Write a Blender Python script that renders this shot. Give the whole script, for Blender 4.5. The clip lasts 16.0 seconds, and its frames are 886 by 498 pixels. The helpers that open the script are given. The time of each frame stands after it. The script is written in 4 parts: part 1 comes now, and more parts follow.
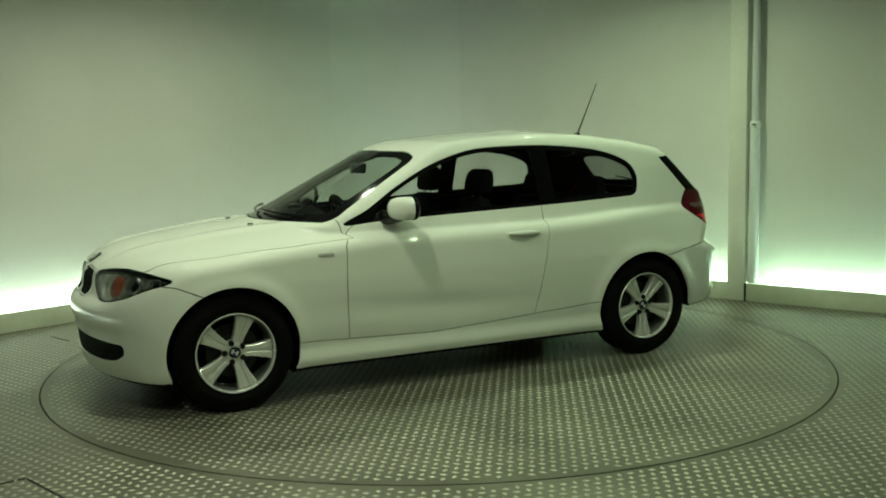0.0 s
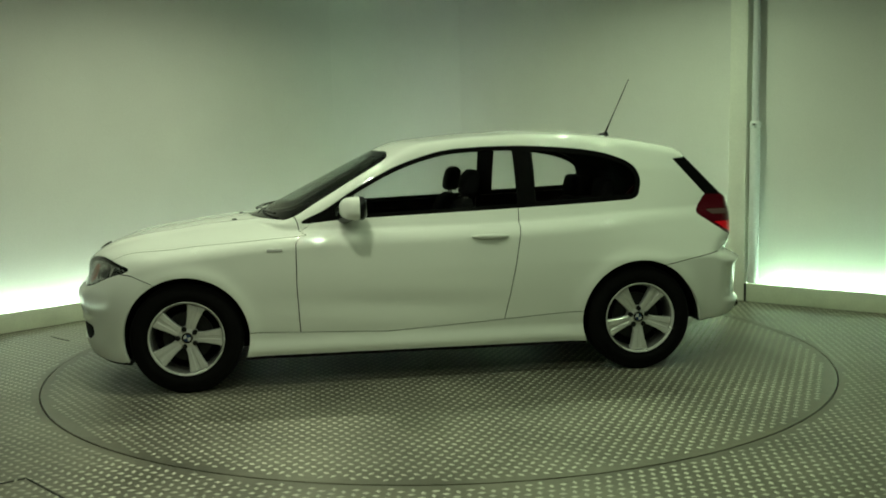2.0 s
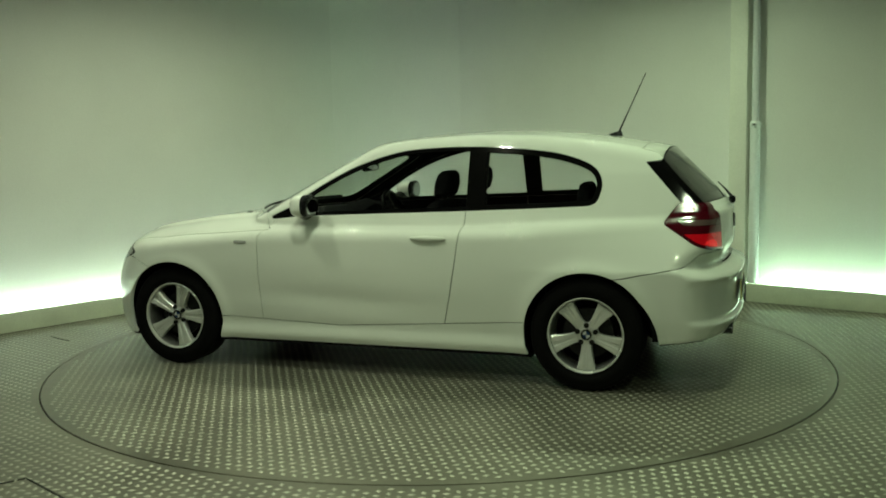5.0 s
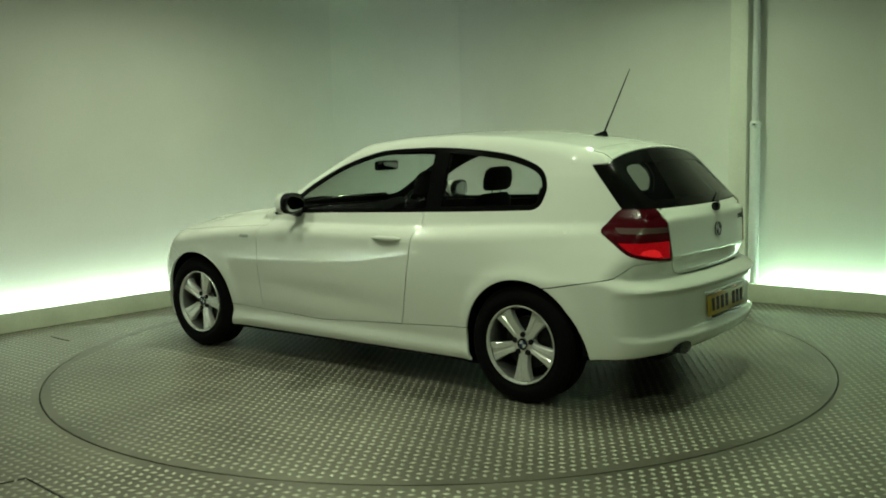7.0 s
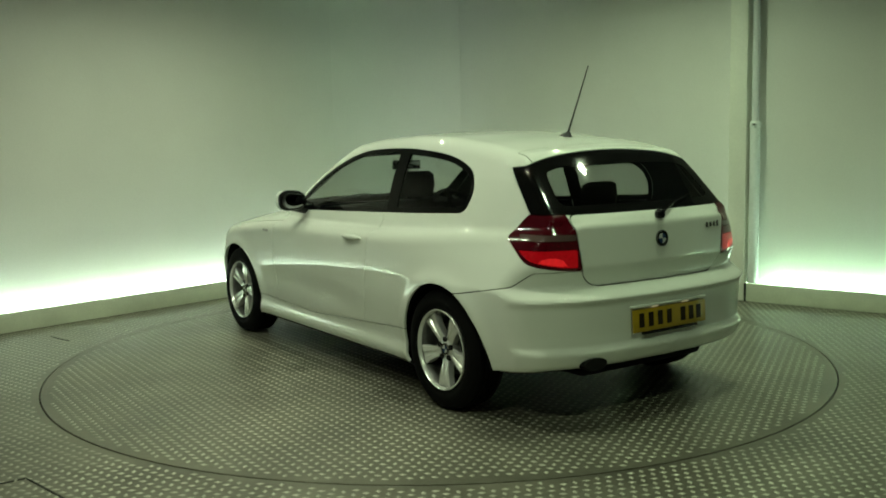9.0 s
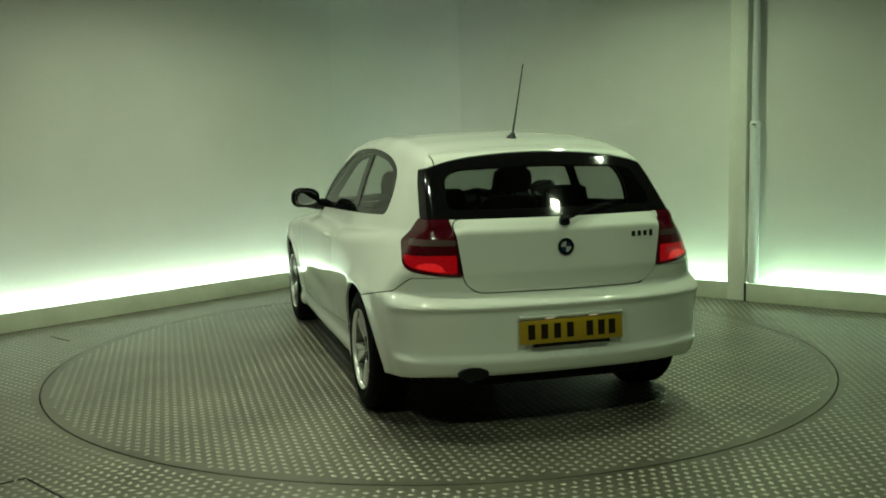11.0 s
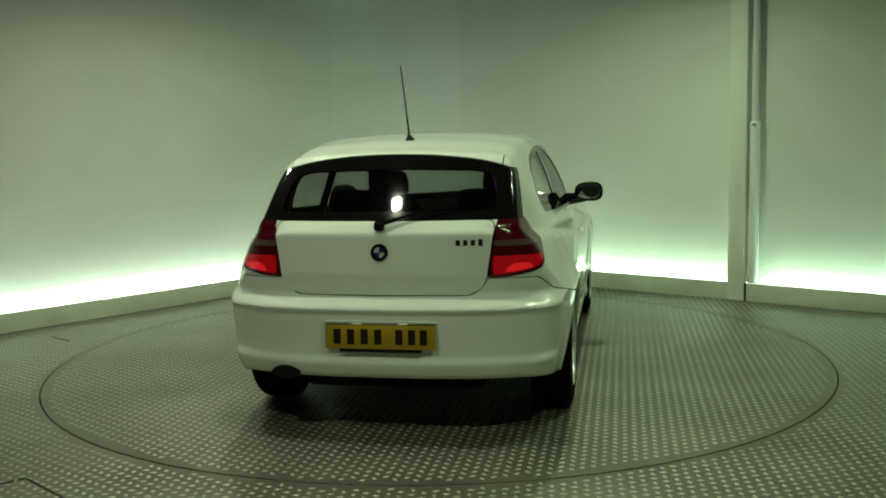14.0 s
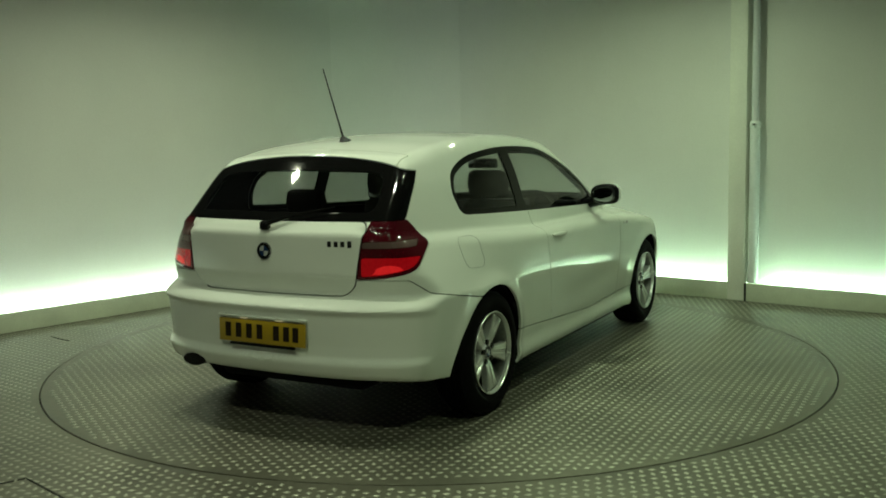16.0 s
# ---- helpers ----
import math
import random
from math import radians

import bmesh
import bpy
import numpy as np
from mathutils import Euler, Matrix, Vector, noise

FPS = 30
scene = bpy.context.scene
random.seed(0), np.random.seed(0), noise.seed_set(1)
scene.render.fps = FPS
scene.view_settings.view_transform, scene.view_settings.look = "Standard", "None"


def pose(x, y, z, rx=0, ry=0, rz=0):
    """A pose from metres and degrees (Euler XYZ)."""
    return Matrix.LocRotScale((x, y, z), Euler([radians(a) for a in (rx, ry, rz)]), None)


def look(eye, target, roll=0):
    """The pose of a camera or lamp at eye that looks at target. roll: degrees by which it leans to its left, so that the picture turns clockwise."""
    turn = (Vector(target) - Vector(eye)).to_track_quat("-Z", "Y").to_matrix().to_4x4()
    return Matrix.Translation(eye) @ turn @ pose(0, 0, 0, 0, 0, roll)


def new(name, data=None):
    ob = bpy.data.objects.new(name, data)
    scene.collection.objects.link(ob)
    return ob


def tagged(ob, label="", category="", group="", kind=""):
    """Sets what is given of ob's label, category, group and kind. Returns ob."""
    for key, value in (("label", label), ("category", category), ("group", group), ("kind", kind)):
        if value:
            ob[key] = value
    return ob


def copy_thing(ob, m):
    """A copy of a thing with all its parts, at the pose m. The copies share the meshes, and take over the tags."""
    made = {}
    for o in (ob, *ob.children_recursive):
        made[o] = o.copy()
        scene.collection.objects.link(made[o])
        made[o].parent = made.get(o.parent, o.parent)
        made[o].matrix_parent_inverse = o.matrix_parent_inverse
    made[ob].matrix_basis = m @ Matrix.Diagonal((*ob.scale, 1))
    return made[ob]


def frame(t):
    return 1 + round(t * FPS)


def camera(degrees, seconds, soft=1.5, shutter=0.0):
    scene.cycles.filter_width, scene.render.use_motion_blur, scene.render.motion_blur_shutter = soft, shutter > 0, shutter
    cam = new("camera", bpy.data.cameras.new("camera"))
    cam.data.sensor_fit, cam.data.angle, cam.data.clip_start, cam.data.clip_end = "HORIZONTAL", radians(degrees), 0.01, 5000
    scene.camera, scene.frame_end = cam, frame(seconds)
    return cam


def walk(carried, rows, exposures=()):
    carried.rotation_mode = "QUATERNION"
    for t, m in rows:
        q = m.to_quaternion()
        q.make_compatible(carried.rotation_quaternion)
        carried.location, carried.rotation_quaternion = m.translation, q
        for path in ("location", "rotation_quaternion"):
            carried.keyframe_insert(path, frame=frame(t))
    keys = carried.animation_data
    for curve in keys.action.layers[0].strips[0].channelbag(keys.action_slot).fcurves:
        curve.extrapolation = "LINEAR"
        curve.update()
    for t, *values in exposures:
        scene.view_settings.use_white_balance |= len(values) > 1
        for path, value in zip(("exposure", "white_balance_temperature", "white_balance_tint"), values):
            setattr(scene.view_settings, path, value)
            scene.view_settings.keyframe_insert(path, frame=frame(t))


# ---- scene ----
# camera: stands still on a tripod, a little above roof height
cam = camera(50.22, 16.0, soft=1.8)
EYE = (0.0, -6.196, 1.408)
YAW, PITCH = radians(0.367), radians(6.63)
AIM = (EYE[0] + math.sin(YAW) * math.cos(PITCH), EYE[1] + math.cos(YAW) * math.cos(PITCH), EYE[2] - math.sin(PITCH))
STAND = look(EYE, AIM, -1.19)
# the picture darkens a little while the white tail faces the lens
walk(cam, [(0, STAND), (16, STAND)], exposures=[(0, 0.44), (3, 0.41), (6.5, 0.44), (8.5, 0.39), (12, 0.26), (14.5, 0.22), (16, 0.24)])

# ---------------------------------------------------------------- light
# The turntable booth is closed: its light comes from ceiling panels and from the strips hidden in the wall ledge.
world = bpy.data.worlds.new("world")
scene.world = world
world.use_nodes = True
world.node_tree.nodes["Background"].inputs[0].default_value = (0.02, 0.022, 0.018, 1)
world.node_tree.nodes["Background"].inputs[1].default_value = 0.3

TOP = 3.05           # ceiling height
CORNER = Vector((-0.41, 4.06, 0))
DIR_L = Vector((-0.682, -0.731, 0)).normalized()   # along the left wall, away from the corner
DIR_R = Vector((0.778, -0.628, 0)).normalized()    # along the right wall


# ---------------------------------------------------------------- materials
def material(name, colour, rough=0.5, metal=0.0, grain=0.06, scale=40, bump=0.0, stain=0.0, stain_scale=2.0, coat=0.0, spec=0.5, emit=None, power=0.0):
    m = bpy.data.materials.new(name)
    m.use_nodes = True
    nt = m.node_tree
    b = nt.nodes["Principled BSDF"]
    b.inputs["Roughness"].default_value = rough
    b.inputs["Metallic"].default_value = metal
    b.inputs["Coat Weight"].default_value = coat
    b.inputs["Coat Roughness"].default_value = 0.018
    b.inputs["Specular IOR Level"].default_value = spec
    b.inputs["Base Color"].default_value = (*colour, 1)
    if grain or stain or bump:
        tc = nt.nodes.new("ShaderNodeTexCoord")
        n1 = nt.nodes.new("ShaderNodeTexNoise")
        n1.inputs["Scale"].default_value = scale
        n1.inputs["Detail"].default_value = 4
        nt.links.new(tc.outputs["Object"], n1.inputs["Vector"])
        n2 = nt.nodes.new("ShaderNodeTexNoise")
        n2.inputs["Scale"].default_value = stain_scale
        n2.inputs["Detail"].default_value = 5
        nt.links.new(tc.outputs["Object"], n2.inputs["Vector"])
        fac = []
        for n, k in ((n1, grain), (n2, stain)):
            mr = nt.nodes.new("ShaderNodeMapRange")
            mr.inputs["From Min"].default_value, mr.inputs["From Max"].default_value = 0.3, 0.7
            mr.inputs["To Min"].default_value, mr.inputs["To Max"].default_value = 1 - k, 1 + k * 0.5
            nt.links.new(n.outputs["Fac"], mr.inputs["Value"])
            fac.append(mr)
        mul = nt.nodes.new("ShaderNodeMath")
        mul.operation = "MULTIPLY"
        nt.links.new(fac[0].outputs[0], mul.inputs[0])
        nt.links.new(fac[1].outputs[0], mul.inputs[1])
        sc = nt.nodes.new("ShaderNodeVectorMath")
        sc.operation = "SCALE"
        sc.inputs[0].default_value = colour
        nt.links.new(mul.outputs[0], sc.inputs["Scale"])
        nt.links.new(sc.outputs[0], b.inputs["Base Color"])
        rr = nt.nodes.new("ShaderNodeMapRange")
        rr.inputs["To Min"].default_value, rr.inputs["To Max"].default_value = max(0.02, rough - 0.08 * (stain > 0)), min(1, rough + 0.1 * (stain > 0))
        nt.links.new(n2.outputs["Fac"], rr.inputs["Value"])
        nt.links.new(rr.outputs[0], b.inputs["Roughness"])
        if bump:
            bp = nt.nodes.new("ShaderNodeBump")
            bp.inputs["Strength"].default_value = bump
            bp.inputs["Distance"].default_value = 0.002
            nt.links.new(n1.outputs["Fac"], bp.inputs["Height"])
            nt.links.new(bp.outputs[0], b.inputs["Normal"])
    if emit:
        b.inputs["Emission Color"].default_value = (*emit, 1)
        b.inputs["Emission Strength"].default_value = power
    return m


def glass(name, tint, rough=0.0):
    m = bpy.data.materials.new(name)
    m.use_nodes = True
    nt = m.node_tree
    nt.nodes.remove(nt.nodes["Principled BSDF"])
    out = nt.nodes["Material Output"]
    tr = nt.nodes.new("ShaderNodeBsdfTransparent")
    tr.inputs[0].default_value = (*tint, 1)
    gl = nt.nodes.new("ShaderNodeBsdfGlossy")
    gl.inputs["Roughness"].default_value = rough
    lw = nt.nodes.new("ShaderNodeLayerWeight")
    lw.inputs[0].default_value = 0.5
    pw = nt.nodes.new("ShaderNodeMath")
    pw.operation = "POWER"
    pw.inputs[1].default_value = 4.0
    nt.links.new(lw.outputs["Facing"], pw.inputs[0])
    fr = nt.nodes.new("ShaderNodeMapRange")
    fr.inputs["To Min"].default_value, fr.inputs["To Max"].default_value = 0.045, 0.75
    nt.links.new(pw.outputs[0], fr.inputs["Value"])
    mx = nt.nodes.new("ShaderNodeMixShader")
    nt.links.new(fr.outputs[0], mx.inputs[0])
    nt.links.new(tr.outputs[0], mx.inputs[1])
    nt.links.new(gl.outputs[0], mx.inputs[2])
    nt.links.new(mx.outputs[0], out.inputs[0])
    return m


WALL = material("painted wall", (0.78, 0.78, 0.73), 0.55, grain=0.03, scale=90, bump=0.05, stain=0.06, stain_scale=0.8)
LEDGE = material("painted ledge", (0.62, 0.66, 0.52), 0.5, grain=0.05, scale=60, bump=0.05, stain=0.15, stain_scale=3)
CEILING = material("dark ceiling board", (0.10, 0.10, 0.095), 0.9, grain=0.05, scale=60, stain=0.08)
PLATE = material("chequer plate", (0.185, 0.177, 0.137), 0.42, metal=0.55, grain=0.10, scale=30, bump=0.12, stain=0.35, stain_scale=1.6)
# studs paler than the plate: the glints they catch are put into the colour
STUD = material("worn stud metal, glints in colour", (0.46, 0.45, 0.37), 0.44, metal=0.45, grain=0.15, scale=50, stain=0.3, stain_scale=1.5)
PILASTER = material("painted pilaster", (0.84, 0.85, 0.75), 0.5, grain=0.04, scale=60, bump=0.05, stain=0.08, stain_scale=2)
GAP = material("dark joint", (0.012, 0.012, 0.01), 0.8, grain=0.2)
STRIP = material("light strip", (0.9, 0.95, 0.85), 0.5, grain=0, emit=(0.77, 1.0, 0.90), power=23.0)
STRIP_GREEN = material("greener light strip", (0.88, 0.95, 0.85), 0.5, grain=0, emit=(0.64, 1.0, 0.77), power=23.0)
LAMP = material("lamp panel", (0.9, 0.9, 0.9), 0.4, grain=0, emit=(0.92, 1.0, 0.84), power=8.0)
PIPE = material("white plastic pipe", (0.82, 0.86, 0.84), 0.35, grain=0.04, stain=0.1)
CONDUIT = material("grey conduit", (0.70, 0.72, 0.72), 0.5, grain=0.05)
DARKWALL = material("dark curtain wall", (0.09, 0.092, 0.085), 0.9, grain=0.2, scale=12)
GREY = material("grey metal", (0.25, 0.27, 0.26), 0.45, metal=0.4, grain=0.08)


# ---------------------------------------------------------------- mesh tools
def mesh_object(name, verts, faces, mat, parent=None, label="", smooth=False):
    me = bpy.data.meshes.new(name)
    me.from_pydata([tuple(v) for v in verts], [], [tuple(f) for f in faces])
    me.materials.append(mat)
    if smooth:
        me.polygons.foreach_set("use_smooth", [True] * len(me.polygons))
    me.update()
    ob = new(name, me)
    if parent is not None:
        ob.parent = parent
    if label:
        ob["label"] = label
    return ob


def part(name, bm, mat, parent=None, label="", smooth=True, angle=40):
    """Link a bmesh as one mesh object under a thing."""
    if smooth:
        for f in bm.faces:
            f.smooth = True
        for e in bm.edges:
            if len(e.link_faces) == 2 and e.calc_face_angle(0) > radians(angle):
                e.smooth = False
    me = bpy.data.meshes.new(name)
    bm.to_mesh(me)
    bm.free()
    me.materials.append(mat)
    ob = new(name, me)
    if parent is not None:
        ob.parent = parent
    if label:
        ob["label"] = label
    return ob


def box(bm, size, m=Matrix(), bevel=0.0, segments=2):
    r = bmesh.ops.create_cube(bm, size=1.0, matrix=m @ Matrix.Diagonal((*size, 1)))
    if bevel:
        edges = {e for v in r["verts"] for e in v.link_edges}
        bmesh.ops.bevel(bm, geom=list(edges), offset=bevel, segments=segments, profile=0.5, affect="EDGES")
    return bm


def boxed(size, m=Matrix(), bevel=0.0, segments=2):
    return box(bmesh.new(), size, m, bevel, segments)


def lathe(profile, segments=48, axis="y"):
    """A surface of revolution from (radius, along) pairs, round the y axis."""
    bm = bmesh.new()
    rings = []
    for r, a in profile:
        ring = []
        for i in range(segments):
            t = 2 * math.pi * i / segments
            p = (r * math.cos(t), a, r * math.sin(t)) if axis == "y" else (r * math.cos(t), r * math.sin(t), a)
            ring.append(bm.verts.new(p))
        rings.append(ring)
    for a, b in zip(rings, rings[1:]):
        for i in range(segments):
            j = (i + 1) % segments
            bm.faces.new((a[i], a[j], b[j], b[i]))
    bmesh.ops.recalc_face_normals(bm, faces=bm.faces)
    return bm


def tube(points, radius, sides=8, closed=False):
    """A round bar along the points; radius may be one number or one for each point."""
    bm = bmesh.new()
    pts = [Vector(p) for p in points]
    rings = []
    for i, p in enumerate(pts):
        a, b = pts[max(i - 1, 0)], pts[min(i + 1, len(pts) - 1)]
        if closed:
            a, b = pts[i - 1], pts[(i + 1) % len(pts)]
        d = (b - a).normalized()
        s = d.cross(Vector((0, 0, 1)))
        if s.length < 1e-3:
            s = d.cross(Vector((1, 0, 0)))
        s.normalize()
        u = s.cross(d)
        r = radius[i] if isinstance(radius, (list, tuple)) else radius
        rings.append([bm.verts.new(p + (s * math.cos(t) + u * math.sin(t)) * r) for t in [2 * math.pi * k / sides for k in range(sides)]])
    pairs = list(zip(rings, rings[1:])) + ([(rings[-1], rings[0])] if closed else [])
    for a, b in pairs:
        for k in range(sides):
            j = (k + 1) % sides
            bm.faces.new((a[k], a[j], b[j], b[k]))
    if not closed:
        bm.faces.new(rings[0])
        bm.faces.new(rings[-1][::-1])
    bmesh.ops.recalc_face_normals(bm, faces=bm.faces)
    return bm


# ---------------------------------------------------------------- the booth
def along(d, n, s, off, z):
    """A place s metres from the corner along a wall, off metres out of it, at height z."""
    return CORNER + d * s + n * off + Vector((0, 0, z))


def frame_of(d, n, s, off, z):
    m = Matrix((d, n, Vector((0, 0, 1)))).transposed().to_4x4()
    m.translation = along(d, n, s, off, z)
    return m


def inward(d):
    n = Vector((-d.y, d.x, 0))
    return n if n.dot(Vector((0, -1, 0)) - CORNER) > 0 else -n


N_L, N_R = inward(DIR_L), inward(DIR_R)
LONG = 9.4
LEDGE_H, LEDGE_T, CHANNEL = 0.15, 0.03, 0.10   # ledge height, board thickness, width of the light channel behind it


def build_booth():
    for tag, d, n in (("wall_left", DIR_L, N_L), ("wall_right", DIR_R, N_R)):
        w = part(tag, boxed((LONG, 0.12, TOP), frame_of(d, n, LONG / 2 - 0.2, -CHANNEL - LEDGE_T - 0.06, TOP / 2), 0.004), WALL)
        tagged(w, "pale painted booth wall washed by light from its foot", "wall", kind="structure")
    for tag, d, n in (("ledge_left", DIR_L, N_L), ("ledge_right", DIR_R, N_R)):
        e = part(tag, boxed((LONG, LEDGE_T, LEDGE_H), frame_of(d, n, LONG / 2 + 0.0, -LEDGE_T / 2, LEDGE_H / 2), 0.004), LEDGE)
        tagged(e, "pale green painted upstand hiding a light strip", "baseboard", kind="structure")
        for a, b in (((0.2, LONG - 0.2),) if tag == "ledge_left" else ((0.2, 3.70), (3.98, LONG - 0.2))):
            s = part("light_strip", boxed((b - a, 0.03, 0.02), frame_of(d, n, (a + b) / 2, -LEDGE_T - 0.05, 0.075), 0.004), STRIP if tag == "ledge_left" else STRIP_GREEN)
            tagged(s, "glowing white strip light behind the wall ledge", "strip light", group="strip lights")
        c = part("channel_floor", boxed((LONG - 0.2, CHANNEL, 0.06), frame_of(d, n, LONG / 2, -LEDGE_T - CHANNEL / 2, 0.03)), LEDGE)
        tagged(c, "painted bottom of the light channel", "trim", kind="structure")
    # the two walls run into each other in a hollow curve
    back = CHANNEL + LEDGE_T
    meet = CORNER - (DIR_L + DIR_R).normalized() * back / math.sin(DIR_L.angle(DIR_R) / 2)
    curve = []
    for k in range(25):
        u = k / 24
        curve.append(meet + DIR_L * 0.9 * (1 - u) ** 2 + DIR_R * 0.9 * u * u + (N_L + N_R) * 0.001)
    verts = [(p.x, p.y, z) for p in curve for z in (0.06, TOP)]
    cove = mesh_object("wall_cove", verts, [(2 * k, 2 * k + 1, 2 * k + 3, 2 * k + 2) for k in range(24)], WALL, smooth=True)
    tagged(cove, "pale painted rounded corner of the booth", "wall", kind="structure")
    # pilaster with a pipe beside it on the right wall
    col = tagged(new("pilaster"), "pale green painted pilaster on the wall", "pilaster", kind="structure")
    part("shaft", boxed((0.150, 0.14, TOP), frame_of(DIR_R, N_R, 3.765, -0.065, TOP / 2), 0.012), PILASTER, col)
    part("base_joint", boxed((0.014, 0.02, 0.15), frame_of(DIR_R, N_R, 3.848, 0.0, 0.075)), GAP, col, "dark joint at the foot")
    pipe = tagged(new("wall_pipe"), "white conduit clipped to the wall, grey in its upper half", "pipe")
    lo, mid, hi = (along(DIR_R, N_R, 3.893, -0.050, z) for z in (0.155, 1.475, TOP))
    part("lower_pipe", tube([lo, mid], 0.042, 20), PIPE, pipe)
    part("upper_pipe", tube([mid, hi], 0.029, 18), CONDUIT, pipe, "grey upper conduit")
    collar = lathe([(0.029, 0.030), (0.037, 0.028), (0.046, 0.010), (0.046, -0.022), (0.042, -0.028)], 20, "z")
    part("collar", collar, PIPE, pipe, "white socket where the pipe narrows").matrix_local = Matrix.Translation(mid)
    part("thumb_screw", boxed((0.020, 0.03, 0.018), frame_of(DIR_R, N_R, 3.900, 0.005, 1.475), 0.005), GREY, pipe, "small grey fixing screw")
    # far side of the booth, behind the camera
    a, b = along(DIR_L, N_L, LONG - 0.3, 0, 0), along(DIR_R, N_R, LONG - 0.3, 0, 0)
    for tag, d, n, s in (("back_left", DIR_R, DIR_L, a), ("back_right", DIR_L, DIR_R, b)):
        m = Matrix((d, n, Vector((0, 0, 1)))).transposed().to_4x4()
        m.translation = s + d * (LONG / 2)
        tagged(part("wall_" + tag, boxed((LONG + 0.5, 0.12, TOP), m @ pose(0, 0, TOP / 2), 0.004), DARKWALL), "plain dark wall behind the camera", "wall", kind="structure")
    mid = CORNER + (DIR_L + DIR_R) * (LONG / 2 - 0.1)
    m = Matrix((DIR_L, DIR_R, Vector((0, 0, 1)))).transposed().to_4x4()
    m.translation = mid + Vector((0, 0, TOP + 0.06))
    tagged(part("ceiling", boxed((LONG + 0.6, LONG + 0.6, 0.12), m), CEILING), "plain dark ceiling of the booth", "ceiling", kind="structure")


TABLE_R = 2.457
PITCH_X, PITCH_Y = 0.054, 0.045


def studs(name, parent, where, reach):
    """Raised lozenges in rows, each turned across its neighbour, as rolled into chequer plate."""
    nx, ny = int(reach / PITCH_X) + 2, int(reach / PITCH_Y) + 2
    i, j = np.meshgrid(np.arange(-nx, nx), np.arange(-ny, ny), indexing="ij")
    x, y = (i + 0.5 * (j % 2)) * PITCH_X, j * PITCH_Y
    ok = where(x, y)
    x, y, turn = x[ok], y[ok], np.where((j % 2)[ok] == 0, 0.75, -0.75)
    base = np.array([(-0.019, 0, 0), (0, -0.0115, 0), (0.019, 0, 0), (0, 0.0115, 0), (-0.010, 0, 0.0032), (0.0, -0.0045, 0.0036), (0.010, 0, 0.0032), (0.0, 0.0045, 0.0036)])
    quads = np.array([(0, 1, 5, 4), (1, 2, 6, 5), (2, 3, 7, 6), (3, 0, 4, 7), (4, 5, 6, 7)])
    c, s = np.cos(turn)[:, None], np.sin(turn)[:, None]
    v = np.stack([x[:, None] + c * base[:, 0] - s * base[:, 1], y[:, None] + s * base[:, 0] + c * base[:, 1], np.broadcast_to(base[:, 2], (len(x), 8))], -1)
    f = quads[None] + 8 * np.arange(len(x))[:, None, None]
    ob = mesh_object(name, v.reshape(-1, 3).tolist(), f.reshape(-1, 4).tolist(), STUD, parent, "worn raised studs of the plate, glints put in their pale colour", True)
    return tagged(ob, kind="stuff")


def build_floor():
    # floor plate with a round hole for the turntable
    n = 128
    inner = TABLE_R + 0.008
    verts, faces = [], []
    for k in range(n):
        t = 2 * math.pi * k / n
        c, s = math.cos(t), math.sin(t)
        verts += [(inner * c, inner * s, 0), (inner * c, inner * s, -0.05)]
        out = 12.0
        verts.append((out * c, out * s, 0))
    for k in range(n):
        j = (k + 1) % n
        faces += [(3 * k, 3 * k + 2, 3 * j + 2, 3 * j), (3 * k + 1, 3 * k, 3 * j, 3 * j + 1)]
    tagged(mesh_object("floor", verts, faces, PLATE), "grey-green studded metal plate floor, scuffed", "floor", kind="structure")
    turn = math.atan2(DIR_R.y, DIR_R.x)
    ct, st = math.cos(turn), math.sin(turn)
    far_l, far_r = CORNER.dot(N_L), CORNER.dot(N_R)

    def open_floor(x, y):
        wx, wy = x * ct - y * st, x * st + y * ct
        return (np.hypot(wx, wy) > TABLE_R + 0.04) & (wx * N_L.x + wy * N_L.y > far_l + 0.02) & (wx * N_R.x + wy * N_R.y > far_r + 0.02) & (wy > -3.9) & (np.abs(wx) < 4.2)
    ob = studs("floor_studs", None, open_floor, 6.2)
    ob.rotation_euler.z = turn
    tagged(ob, "worn raised studs of the floor plate, glints put in their pale colour", "floor studs")
    for a, b in (((-1.78, -2.27), (-0.9, -3.113)), ((-1.78, -2.27), (-2.6, -2.84)), ((-2.90, 0.775), (-2.70, 0.605))):
        a, b = Vector((*a, 0)), Vector((*b, 0))
        d = (b - a).normalized()
        m = Matrix((d, Vector((-d.y, d.x, 0)), Vector((0, 0, 1)))).transposed().to_4x4()
        m.translation = (a + b) / 2 + Vector((0, 0, 0.0005))
        tagged(part("floor_joint", boxed(((b - a).length, 0.008, 0.005), m), GAP, smooth=False), "dark joint between floor plates", "floor joint", kind="structure")
    verts = [(2.6 * math.cos(2 * math.pi * k / n), 2.6 * math.sin(2 * math.pi * k / n), -0.045) for k in range(n)]
    tagged(mesh_object("turntable_pit", verts, [tuple(range(n))], GAP), "dark pit under the turntable edge", "pit", kind="structure")


